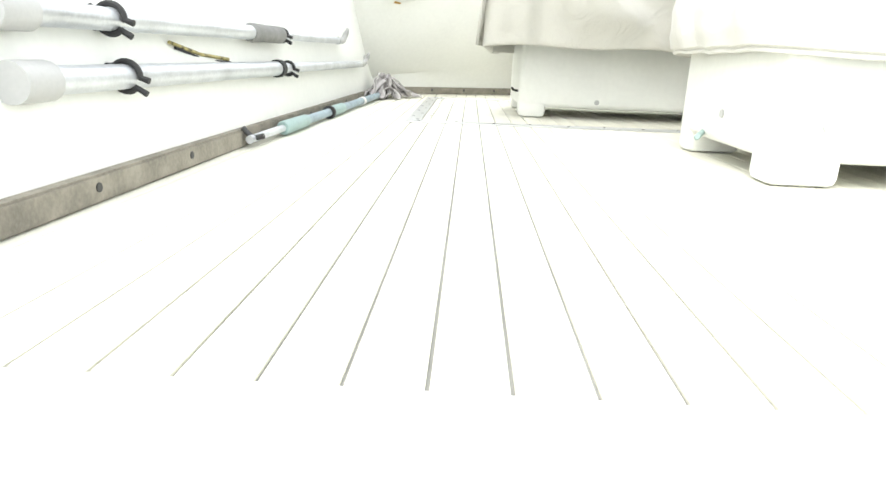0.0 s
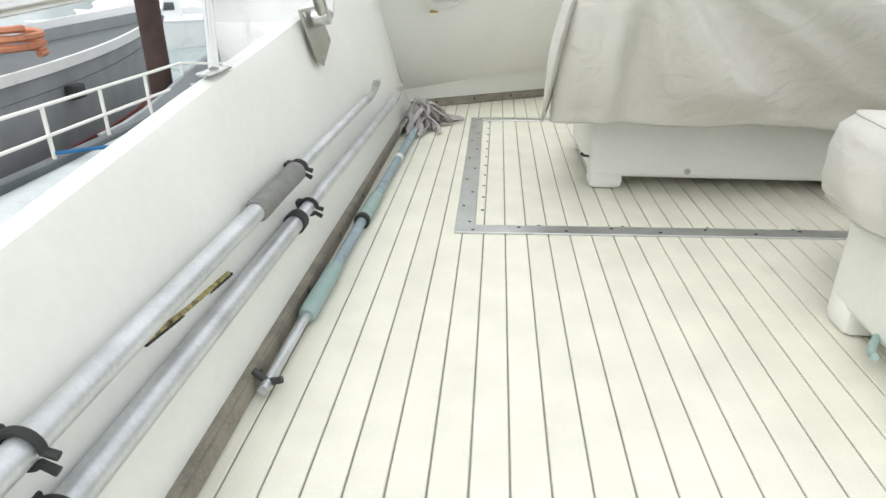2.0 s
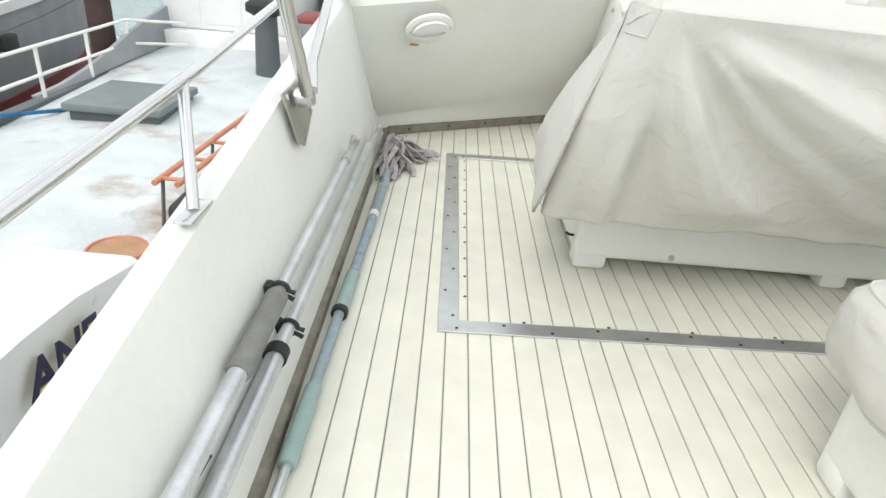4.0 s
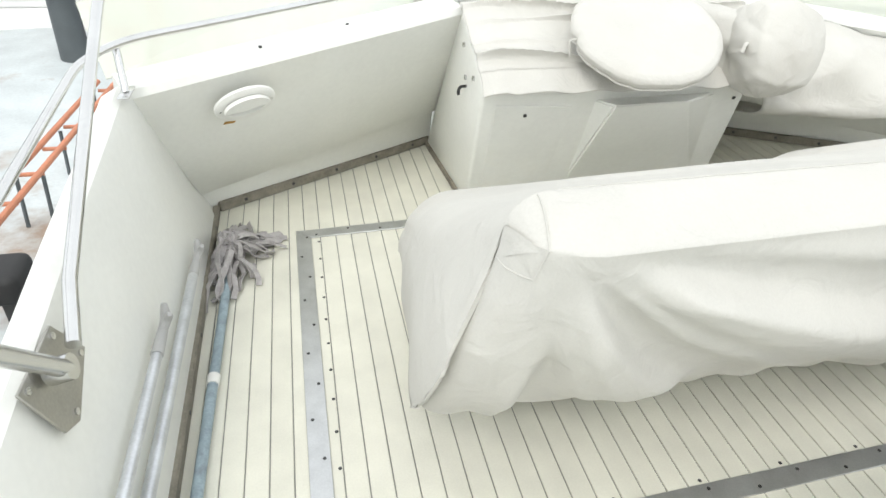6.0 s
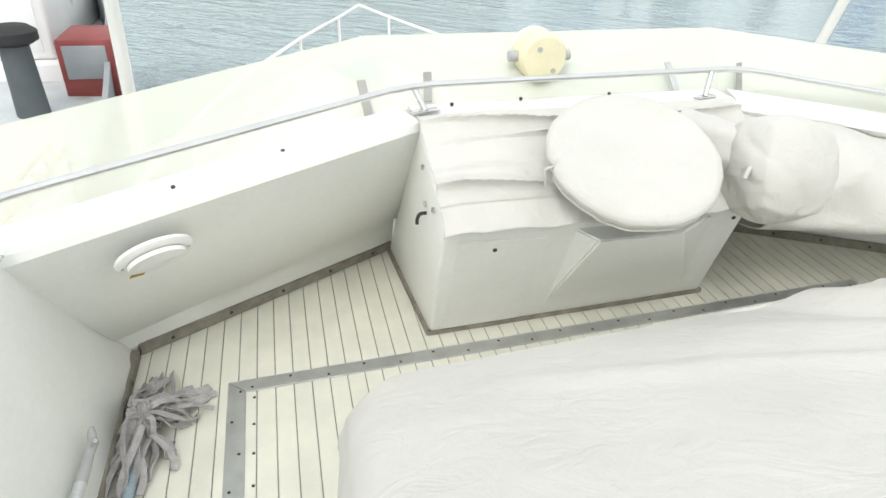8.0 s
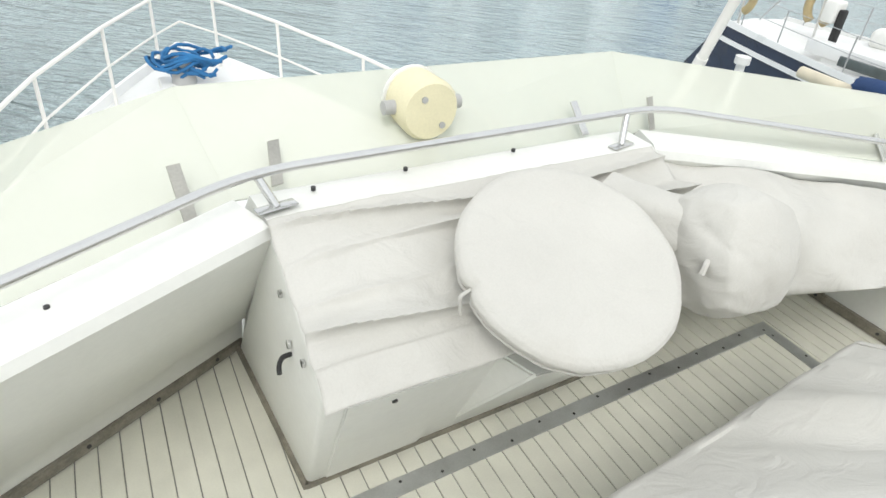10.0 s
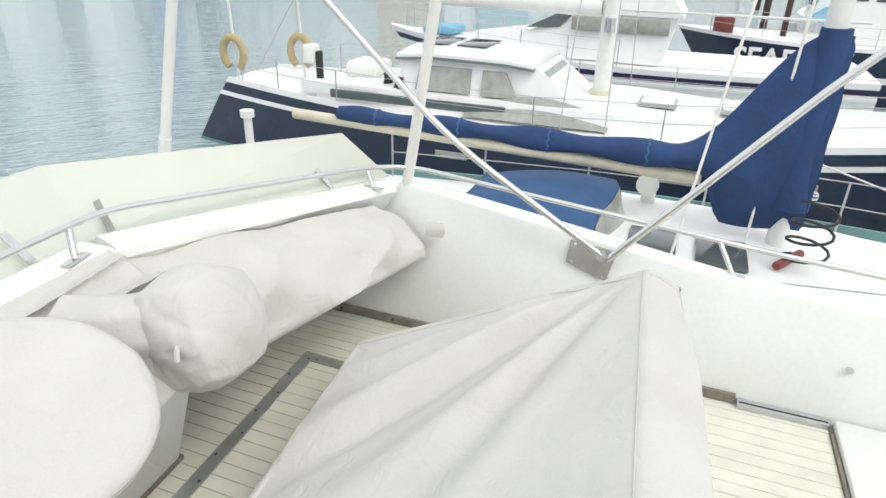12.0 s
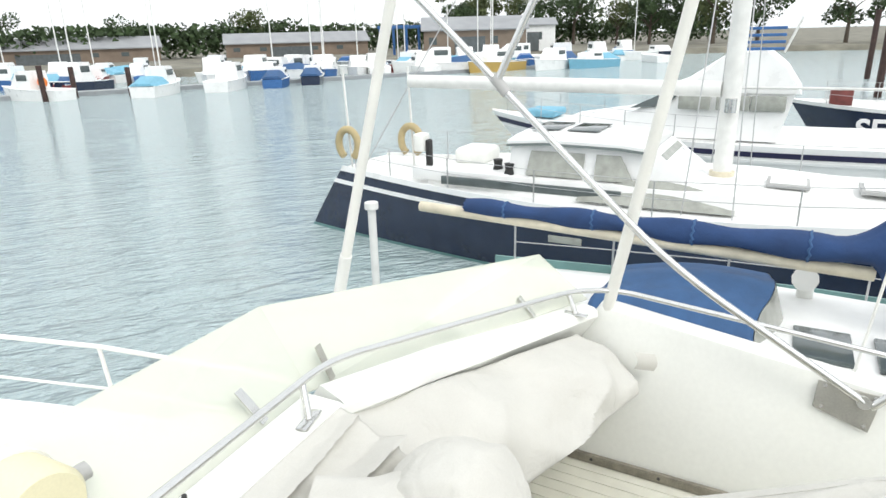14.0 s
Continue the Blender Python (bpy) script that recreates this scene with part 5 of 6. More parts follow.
def sail_cover(u, v):
    y = lerp(3.45, -0.95, u)
    k = sstep(0.72, 0.97, u)
    zt = lerp(-0.10, -0.10 + 0.02, u) + 0.98 * k ** 1.4
    zb = lerp(-0.24, -0.30, min(1, u / 0.78)) - 0.42 * sstep(0.80, 0.86, u)
    zc, hz = (zt + zb) / 2, (zt - zb) / 2
    a = 2 * math.pi * v
    w = lerp(0.085, 0.15, sstep(0.3, 0.9, u))
    sag = 0.02 * math.sin(u * 30)
    return Vector((6.2 - w * math.sin(a) * (1 + 0.1 * nz(u * 20, v * 6)) + 0.02 * nz(u * 12, v * 3), y + 0.01 * math.sin(9 * a), zc + hz * math.cos(a) + sag * math.cos(a)))


part("sail_cover", sheet(sail_cover, 70, 28), BLUEC, b2, "navy canvas sail cover round boom and mast")
part("mast_wrap", tube([(6.2, -0.81, -0.5), (6.2, -0.82, 0.4), (6.2, -0.82, 0.93)], [0.17, 0.15, 0.11], 16), BLUEC, b2)
for u in (0.1, 0.3, 0.5, 0.7):
    part("cover_tie", tube([sail_cover(u, i / 20) + Vector((0, 0, 0.0)) for i in range(21)], 0.012, 6), BLUEH, b2)
for y_ in (-1.15, 0.4):
    part("shroud", tube([(5.0, y_ - 0.3, -1.08), (6.12, -0.8, 6.5)], 0.011, 5), POLEW, b2)
part("stay", tube([(6.1, -4.6, -0.95), (6.2, -0.85, 7.9)], 0.012, 5), WIRE, b2)
part("halyard", tube([(6.1, -0.55, -0.85), (6.15, -0.75, 6.0)], 0.012, 5), POLEW, b2)
rails(b2, h, [0.03, 0.16, 0.3, 0.45, 0.6, 0.75, 0.9], 0.55)
part("main_hatch", box((5.6, -2.5, -0.86), (6.5, -1.75, -0.80), 0.015), MAHOG, b2, "red-brown varnished hatch lid")
part("hatch_ring", tube([(6.05 + 0.16 * math.cos(a), -2.1 + 0.13 * math.sin(a), -0.795) for a in [2 * math.pi * i / 24 for i in range(25)]], 0.008, 6), PLASTG, b2)
part("fore_hatch", box((5.2, -1.5, -0.98), (5.7, -1.1, -0.93), 0.01), GLASSD, b2)
part("ventilator", tube(bend([(6.75, 0.32, -0.95), (6.75, 0.32, -0.68), (6.62, 0.34, -0.62)], 0.08), [0.07] * 7 + [0.11], 12), WHITEP, b2, "white cowl ventilator")
part("ventilator", tube(bend([(6.8, -0.42, -0.95), (6.8, -0.42, -0.72), (6.7, -0.4, -0.66)], 0.08), [0.06] * 7 + [0.095], 12), WHITEP, b2, "white cowl ventilator")
part("cleat", tube([(5.6, -0.75, -0.8), (5.9, -0.95, -0.78)], 0.035, 8), REDP, b2)
part("coiled_line", tube([(5.75 + 0.16 * math.cos(a), -0.95 + 0.16 * math.sin(a), -0.80 + 0.012 * k) for k, a in enumerate([i * 0.5 for i in range(40)])][:40], 0.012, 5), RUBBER, b2)

dg = thing("dinghy", "pale teal dinghy floating between the yachts", "dinghy")
h = Hull(8.75, -0.3, -3.4, 0.72, -1.95, sheer=0.12, stern=0.85, rake=0.4)
part("hull", h.side_mesh(16), TEALH, dg)
part("inner_floor", h.deck_mesh(16, 0.3, 0.06), DGREY, dg)
part("gunwale", h.band(-0.08, 0.05, 0.03, 16), CYAN, dg)
part("thwart", box((8.1, -1.7, -2.06), (9.4, -1.45, -2.02), 0.01), WOODV, dg)
part("stern_board", box((8.2, -0.33, -2.35), (9.3, -0.27, -1.85), 0.01), TEALH, dg)

cr = thing("grey_cruiser", "pale grey hulled boat with white fenders at its berth", "boat")
h = Hull(9.6, -11.5, -3.55, 1.35, -1.35, sheer=0.35, stern=0.85, rake=1.0)
part("hull", h.side_mesh(20), mat("pale_grey_hull", (0.42, 0.43, 0.41), 0.4, var=0.08, scale=2), cr)
part("deck", h.deck_mesh(20), DECKW, cr)
part("fender", tube([(9.1, -4.2, -1.5), (9.1, -4.2, -1.6), (9.1, -4.2, -2.0), (9.1, -4.2, -2.15)], [0.03, 0.14, 0.14, 0.04], 12), WHITEP, cr)
part("mooring_line", tube([(9.6, -3.6, -1.2), (9.9, -2.6, -1.35), (10.3, -1.8, -1.2)], 0.014, 6), POLEW, cr)
rails(cr, h, [0.1, 0.4, 0.7, 0.92], 0.5)

# ---------- white motor yacht and the navy hulled boat behind ----------
my = thing("motor_yacht", "white flybridge motor yacht with black hull stripe", "motor yacht")
h = Hull(19.6, -4.0, 9.2, 2.0, -1.25, sheer=0.42, stern=0.9, rake=1.6, full=2.4)
part("hull", h.side_mesh(30), HULLW, my)
part("deck", h.deck_mesh(30), DECKW, my)
part("hull_stripe", h.band(0.10, 0.19, 0.02, 30), INK, my, "black hull stripe")
part("rubbing_strake", h.band(0.24, 0.29, 0.03, 30), HULLW, my)
part("boot_stripe", h.band(0.62, 0.95, 0.012, 30), NAVY, my)
part("cabin", loft([[Vector((19.6 + w * c, y + dy * f, lerp(-1.2, z, f))) for c, f in ((-1, 0), (-0.88, 1.0), (0.88, 1.0), (1, 0))] for y, w, z, dy in ((6.6, 0.6, -0.85, -0.2), (4.9, 1.35, -0.6, -0.4), (4.2, 1.5, -0.05, -0.9), (0.9, 1.6, 0.05, -0.3))]), HULLW, my)
part("flybridge", loft([[Vector((19.6 + w * c, y + dy * f, lerp(-0.05, z, f))) for c, f in ((-1, 0), (-0.92, 1.0), (0.92, 1.0), (1, 0))] for y, w, z, dy in ((4.0, 1.1, 0.25, -0.8), (3.2, 1.35, 0.85, -0.9), (1.4, 1.45, 0.95, 0.0), (0.5, 1.5, 0.55, 0.4))]), HULLW, my)
part("windscreen_pane", prism([(18.35, 4.55, -0.5), (18.22, 3.6, -0.42), (18.25, 3.3, -0.12), (18.4, 3.75, -0.12)], (-0.05, 0, 0)), GLASSD, my)
for y_ in (2.9, 2.0, 1.2):
    part("side_window", box((18.0, y_ - 0.4, -0.46), (18.12, y_ + 0.36, -0.10), 0.02), GLASSC, my)
part("porthole", disc((18.14, 2.0, 0.45), (-1, 0, 0), 0.06, 0.02, 12), DARKM, my)
for k in range(4):
    part("ladder_step", box((18.4, 1.0, 0.95 + 0.16 * k), (18.5, 1.9, 1.02 + 0.16 * k), 0.01), BLUEB, my)
for y_ in (1.0, 1.9):
    part("ladder_side", tube([(18.45, y_, 0.9), (18.45, y_ - 0.3, 1.7)], 0.03, 8), SPAR, my)
part("bow_cover", box((19.0, 6.9, -0.95), (20.2, 7.9, -0.72), 0.08, 3), CYAN, my, "light blue tarpaulin")
rails(my, h, [0.45, 0.55, 0.65, 0.75, 0.85, 0.95], 0.65)
part("side_rail", tube([(18.0, 4.0, 0.1), (18.0, -3.5, 0.1)], 0.03, 8), SPAR, my)

nb = thing("navy_workboat", "navy hulled boat with its name in white letters", "boat")
h = Hull(24.0, -9.0, 0.75, 1.9, -0.95, sheer=0.2, stern=0.9, rake=1.3, full=3.0)
part("hull", h.side_mesh(24), NAVY, nb)
part("deck", h.deck_mesh(24), DECKW, nb)
part("gunwale", h.band(-0.03, 0.03, 0.03, 24), HULLW, nb)
part("lower_band", h.band(0.42, 0.52, 0.03, 24), HULLW, nb)
text_mesh("SEADEW", 0.80, Matrix.Translation((22.02, -0.97, -1.60)) @ FACE_NX, LETW, nb, "boat_name", 0.02)
part("cabin", box((23.1, -6.4, -0.95), (24.9, -3.6, 1.2), 0.1, 3), HULLW, nb)
for y_ in (-5.6, -4.8, -4.0):
    part("cabin_window", box((23.07, y_ - 0.3, 0.3), (23.12, y_ + 0.3, 0.9), 0.02), GLASSD, nb)
part("fish_box", box((23.4, -0.9, -0.85), (24.0, -0.3, -0.35), 0.03), MAHOG, nb)
part("mast", tube([(24.0, -2.4, -0.9), (24.0, -2.4, 3.2)], 0.09, 10), BROWNP, nb)
rails(nb, h, [0.3, 0.45, 0.6, 0.75, 0.9], 0.6)

# ---------- barge and small boat to port ----------
ba = thing("steel_barge", "broad worn barge with rust-stained pale deck", "barge")
h = Hull(-3.05, -5.0, 12.6, 1.5, -1.35, sheer=0.5, stern=0.95, rake=0.8, full=4.0)
part("hull", h.side_mesh(30), DGREY, ba)
part("deck", h.deck_mesh(30, 0.02), BARGE, ba)
part("rubbing_strake", h.band(0.06, 0.16, 0.05, 30), REDP, ba, "dull red rubbing strake")
bul = bmesh.new()
for sd in (-1, 1):
    loft([[h.at(s, sd, 0, 0.0), h.at(s, sd, 0, 0.03) + Vector((0, 0, lerp(0.05, 0.55, sstep(0.62, 0.8, s)))), h.at(s, sd, 0, -0.03) + Vector((0, 0, lerp(0.05, 0.55, sstep(0.62, 0.8, s)))), h.at(s, sd, 0, -0.06)] for s in [0.6 + 0.4 * i / 14 for i in range(15)]], True, True, bul)
part("bulwark", bul, GREYS, ba, "grey painted bow bulwark")
part("hatch_coaming", box((-3.85, 5.05, -1.32), (-2.95, 6.0, -1.20), 0.01), DGREY, ba)
part("hatch_cover", box((-3.9, 5.0, -1.20), (-2.9, 6.05, -1.12), 0.02), GREENG, ba, "dark grey-green hatch cover")
part("deck_board", box((-2.85, 6.0, -1.33), (-1.7, 6.5, -1.29), 0.01), mat("brown_deck_board", (0.28, 0.19, 0.14), 0.8, var=0.2, scale=5), ba)
part("deckhouse_plinth", box((-4.35, 8.4, -1.35), (-2.35, 12.0, -0.95), 0.03), HULLW, ba)
part("deckhouse", box((-4.3, 8.6, -0.95), (-2.45, 11.6, 0.95), 0.06, 3), HULLW, ba)
for x_ in (-4.05, -3.45, -2.85):
    part("front_panel", box((x_ - 0.26, 8.585, -0.85), (x_ + 0.28, 8.605, -0.25), 0.01), HULLW, ba)
    part("front_window", box((x_ - 0.24, 8.58, 0.1), (x_ + 0.26, 8.61, 0.7), 0.03), GLASSD, ba)
for y_ in (9.2, 10.1, 11.0):
    part("side_window", box((-2.455, y_ - 0.3, 0.1), (-2.43, y_ + 0.3, 0.7), 0.03), GLASSD, ba)
part("roof", box((-4.45, 8.4, 0.95), (-2.3, 11.8, 1.05), 0.03), HULLW, ba)
part("vent_post", tube([(-2.45, 7.35, -1.33), (-2.45, 7.35, -0.45)], [0.17, 0.14], 16), DGREY, ba, "dark exhaust post")
part("vent_cap", tube([(-2.45, 7.35, -0.47), (-2.45, 7.35, -0.42), (-2.45, 7.35, -0.33), (-2.45, 7.35, -0.28)], [0.16, 0.25, 0.25, 0.18], 16), RUBBER, ba)
part("red_locker", box((-2.25, 7.9, -1.33), (-1.65, 8.7, -0.55), 0.04), REDP, ba, "dull red deck locker")
part("locker_panel", box((-2.18, 7.885, -1.0), (-1.72, 7.905, -0.62), 0.01), GREYS, ba)
part("mooring_rope", tube([(-4.4, 4.6, -1.2), (-4.0, 5.4, -1.30), (-3.6, 6.4, -1.31), (-3.9, 7.2, -1.3)], 0.02, 6), BLUER, ba)
for y_ in (3.6, 4.6, 5.6, 6.6, 7.6):
    part("rail_post", tube([(-4.42, y_, -1.35), (-4.42, y_, -0.72)], 0.022, 8), POLEW, ba)
for z_ in (-0.72, -1.02):
    part("rail_tube", tube([(-4.42, 3.0, z_), (-4.42, 7.6, z_), (-3.9, 8.3, z_ - 0.1)], 0.02, 8), POLEW, ba)
part("edge_strip", box((-4.52, 2.0, -1.36), (-4.36, 8.2, -1.26), 0.02), DGREY, ba)
lad = thing("gangway_ladder", "orange ladder on grey legs along the barge edge", "ladder")
for dx in (0, 0.16):
    part("side_rail", tube([(-2.02 + dx, 2.9, -0.98), (-1.78 + dx, 5.6, -0.92)], 0.022, 8), ORANGE, lad)
for k in range(7):
    y_ = 3.0 + 0.42 * k
    part("rung", tube([(-2.01 + 0.09 * (y_ - 2.9), y_, -0.98), (-1.85 + 0.09 * (y_ - 2.9), y_, -0.98)], 0.016, 8), ORANGE, lad)
for y_ in (3.0, 3.8, 4.6, 5.4):
    for dx in (0, 0.17):
        part("leg", tube([(-2.01 + dx + 0.09 * (y_ - 2.9), y_, -0.98), (-2.02 + dx + 0.09 * (y_ - 2.9), y_ - 0.06, -1.34)], 0.015, 6), DGREY, lad)
sb = thing("named_tender", "white tender with gold-shadowed dark lettering on its side", "boat")
rings = [[Vector((x1 - 0.17, y, -2.6)), Vector((x1, y, zt - 0.03)), Vector((x1 - 0.05, y, zt)), Vector((x1 - 0.6, y, zt)), Vector((x1 - 0.6, y, -2.6))] for y, x1, zt in ((-2.5, -1.60, -0.80), (0.0, -1.64, -0.86), (0.9, -1.67, -0.92), (1.3, -1.68, -0.97), (1.8, -1.72, -1.11), (2.1, -1.78, -1.22))]
part("hull", loft(rings), HULLW, sb)
part("inner_floor", box((-2.22, -2.3, -1.0), (-1.76, 0.6, -0.875), 0.02), WOODV, sb)
mm = Matrix.Translation((-1.652, 0.83, -1.235)) @ FACE_PX @ Matrix.Rotation(radians(-8), 4, "Z")
text_mesh("ANE", 0.27, mm @ Matrix.Translation((0.02, -0.018, -0.004)), GOLD, sb, "gold_shadow", 0.003)
text_mesh("ANE", 0.27, mm @ Matrix.Translation((0, 0, 0.006)), INK, sb, "boat_name", 0.003)
part("rub_rail", tube([(-1.655, -2.4, -1.5), (-1.69, 0.9, -1.6), (-1.75, 2.0, -1.75)], 0.025, 8), POLEW, sb)
sb.location.z += 0.11
om = thing("outboard_motor", "black outboard motor standing on the barge edge", "outboard motor")
part("cowl", box((-1.80, 2.55, -1.18), (-1.56, 2.85, -0.98), 0.05, 3), RUBBER, om)
part("leg", box((-1.73, 2.64, -1.36), (-1.63, 2.76, -1.16), 0.02), DARKM, om)
tl = thing("deck_bucket", "low round tan tub on the barge deck", "tub")
part("tub", tube([(-2.05, 2.35, -1.34), (-2.05, 2.35, -1.22)], [0.16, 0.18], 20), mat("tan_tub", (0.42, 0.24, 0.13), 0.7, var=0.15, scale=6), tl)
part("rim", tube([(-2.05 + 0.18 * math.cos(a), 2.35 + 0.18 * math.sin(a), -1.22) for a in [2 * math.pi * i / 24 for i in range(25)]], 0.012, 6), ORANGE, tl)

gs = thing("grey_ship", "grey steel ship with dark bulwark and coiled orange hose", "ship")
h = Hull(-7.6, -2.0, 13.5, 1.7, -0.75, sheer=0.5, stern=0.9, rake=1.0, full=3.0)
part("hull", h.side_mesh(24), GREYS, gs)
part("deck", h.deck_mesh(24, 0.3), DGREY, gs)
part("boot_stripe", h.band(0.6, 0.8, 0.03, 24), REDP, gs)
part("gunwale", h.band(-0.03, 0.04, 0.04, 24), HULLW, gs)
part("orange_hose", tube([(-6.9 + 0.4 * math.cos(a), 7.6 + 0.45 * math.sin(a), -0.62 + 0.01 * k) for k, a in enumerate([0.5 * i for i in range(38)])], 0.05, 6), ORANGE, gs)
part("fairlead", box((-5.98, 7.2, -1.2), (-5.85, 7.5, -1.0), 0.02), DARKM, gs)
pi_ = thing("mooring_pile", "thick dark brown mooring pile in the water", "pile")
part("post", tube([(-4.75, 7.6, WL - 0.5), (-4.75, 7.6, 2.8)], 0.16, 16), BROWNP, pi_)
part("collar", tube([(-4.75, 7.6, -1.5), (-4.75, 7.6, -1.35)], 0.2, 16), STEEL, pi_)
po = thing("pontoon", "grey walkway pontoon with weathered edge", "pontoon")
part("walkway", box((-5.6, 0.0, -1.95), (-4.62, 16.0, -1.8), 0.02), mat("weathered_pontoon", (0.33, 0.31, 0.28), 0.85, var=0.2, scale=3), po)
part("float", box((-5.5, 0.1, -2.6), (-4.7, 15.9, -1.96), 0.02), DGREY, po)

# ---------- far shore ----------
shore = bmesh.new()
pts = [(-120, 150), (-40, 105), (10, 84), (45, 68), (70, 62), (95, 46), (110, 30), (125, 5), (140, -60), (140, -200)]
loft([[Vector((x, y, WL - 0.3)), Vector((x * 1.012, y * 1.012, WL + 0.9)), Vector((x * 1.9 + 40, y * 1.9 + 60, WL + 1.6)), Vector((x * 6, y * 6 + 100, WL + 2.0))] for x, y in pts], False, False, shore)
tagged(finish("ground", shore, SOILM), "low far shore of the harbour", "ground", kind="structure")


def small_boat(k, x, y, ang, L, hullm, cab, label, cover=None, mast=False):
    t = thing("moored_boat", label, "boat", at=pose(x, y, WL, 0, 0, ang), group="boats moored across the harbour")
    L2, w = L / 2, L * 0.17
    hb = L * 0.09 + 0.2
    rings = []
    for i in range(9):
        s = i / 8
        ww = w * (0.85 + 0.15 * math.sin(min(1, s / 0.4) * 1.57)) * max(0.03, 1 - max(0, (s - 0.4) / 0.6) ** 2.4)
        yy = lerp(-L2, L2, s)
        z = hb + 0.25 * s * s
        rings.append([Vector((-ww, yy, z)), Vector((-ww * 0.9, yy - 0.3 * s, -0.15)), Vector((ww * 0.9, yy - 0.3 * s, -0.15)), Vector((ww, yy, z))])
    part("hull", loft(rings), hullm, t)
    part("gunwale", tube([r[0] + Vector((0, 0, 0.02)) for r in rings] + [r[3] + Vector((0, 0, 0.02)) for r in reversed(rings)], 0.05, 6), HULLW, t)
    if cab:
        part("cabin", loft([[Vector((-w * c, yy, hb)), Vector((-w * c * 0.85, yy + d, hb + zz)), Vector((w * c * 0.85, yy + d, hb + zz)), Vector((w * c, yy, hb))] for yy, c, zz, d in ((-L * 0.12, 0.8, cab, 0.05), (L * 0.1, 0.8, cab, -0.1), (L * 0.24, 0.62, cab * 0.45, -0.15))]), HULLW, t)
        for sd in (-1, 1):
            part("window", box((sd * w * 0.74 - 0.03, -L * 0.08, hb + cab * 0.5), (sd * w * 0.74 + 0.03, L * 0.08, hb + cab * 0.82), 0.02), GLASSD, t)
    if cover:
        part("cover", loft([[Vector((-w * 0.95, yy, hb + 0.05)), Vector((-w * 0.5, yy, hb + zz)), Vector((w * 0.5, yy, hb + zz)), Vector((w * 0.95, yy, hb + 0.05))] for yy, zz in ((-L * 0.48, 0.25), (-L * 0.3, 0.75), (-L * 0.12, 0.6))]), cover, t)
    if mast:
        part("mast", tube([(0, 0.3, hb), (0, 0.3, L * 1.25)], 0.06, 6), SPAR, t)
    return t


rng = random.Random(11)
HM = [HULLW, HULLW, HULLW, BLUEB, HULLW, REDP, NAVY, HULLW, GREYS]
CV = [None, BLUEH, None, CYAN, None, None, BLUEB, None]
front = [(29.5, 52.5, 10, 6.5, HULLW), (36, 46, -62, 6.8, HULLW), (41.5, 44, -58, 7.2, HULLW), (45.3, 42, -60, 6.0, BLUEB), (49, 41, -55, 6.0, NAVY), (61, 42, -50, 8.0, HULLW), (64, 38, -40, 7.0, HULLW),
         (68.5, 31, 70, 8.5, YELL), (73, 25.5, 75, 8.0, HULLW), (76, 22, 70, 7.5, CYAN), (70, 33.5, 60, 7, HULLW)]
for k, (x, y, a, L, hm) in enumerate(front):
    small_boat(k, x, y, a + rng.uniform(-8, 8), L, hm, rng.choice((0.9, 1.2, 1.4)), "small cabin boat moored at the far pontoon", rng.choice(CV), k % 3 == 1)
for k in range(64):
    s = rng.random()
    row = rng.choice((1.10, 1.2, 1.32))
    x, y = lerp(22, 84, s), lerp(60, 16, s ** 1.1)
    x, y = x * row + rng.uniform(-2, 2), y * row + rng.uniform(-2, 2)
    small_boat(k, x, y, rng.choice((-60, 30, 120)) + rng.uniform(-12, 12), rng.uniform(5.5, 9.5), rng.choice(HM), rng.choice((0, 0.9, 1.3, 1.7)), "boat berthed in the crowded far marina", rng.choice(CV), rng.random() < 0.25)
for k in range(16):
    x, y = lerp(34, 62, rng.random()), lerp(-4, -22, rng.random())
    small_boat(k, x, y, rng.choice((80, -95)) + rng.uniform(-10, 10), rng.uniform(7, 11), rng.choice(HM), rng.choice((1.2, 1.6, 2.0)), "boat berthed along the next pontoon", rng.choice(CV), rng.random() < 0.4)
for k in range(9):
    x, y = lerp(-30, -9, rng.random()), lerp(24, 48, rng.random())
    small_boat(k, x, y, rng.uniform(0, 180), rng.uniform(6, 9), rng.choice(HM), rng.choice((0.9, 1.3)), "boat moored beyond the barge", rng.choice(CV), False)
for x, y, hgt in ((28.8, 50, 2.6), (31.5, 50.5, 2.4), (34.6, 48, 2.2), (45, -3.5, 4.2), (39, -8, 4.0), (52, -10, 4.4), (60, -4, 5)):
    t = thing("berth_pile", "dark timber berth pile", "pile", group="berth piles")
    part("post", tube([(x, y, WL - 0.5), (x, y, WL + hgt)], 0.2, 8), BROWNP, t)
mk = thing("marker_buoy", "orange round marker buoy on a pole", "buoy")
part("ball", lump((29.6, 51.3, WL + 1.35), (0.34, 0.34, 0.4), 1, 0.02, 16, 10, 0), ORB, mk)
part("pole", tube([(29.6, 51.3, WL), (29.6, 51.3, WL + 1.1)], 0.05, 6), BROWNP, mk)
for a, b, zz in (((24, 58), (82, 24), 0.35), ((30, -2), (75, -14), 0.4)):
    t = thing("far_pontoon", "long grey floating pontoon at the far berths", "pontoon", group="far pontoons")
    d = Vector((b[0] - a[0], b[1] - a[1], 0)).normalized()
    n = Vector((-d.y, d.x, 0)) * 0.9
    A, B = Vector((*a, WL)) , Vector((*b, WL))
    part("deck", prism([A - n, B - n, B + n, A + n], (0, 0, zz)), GREYS, t)


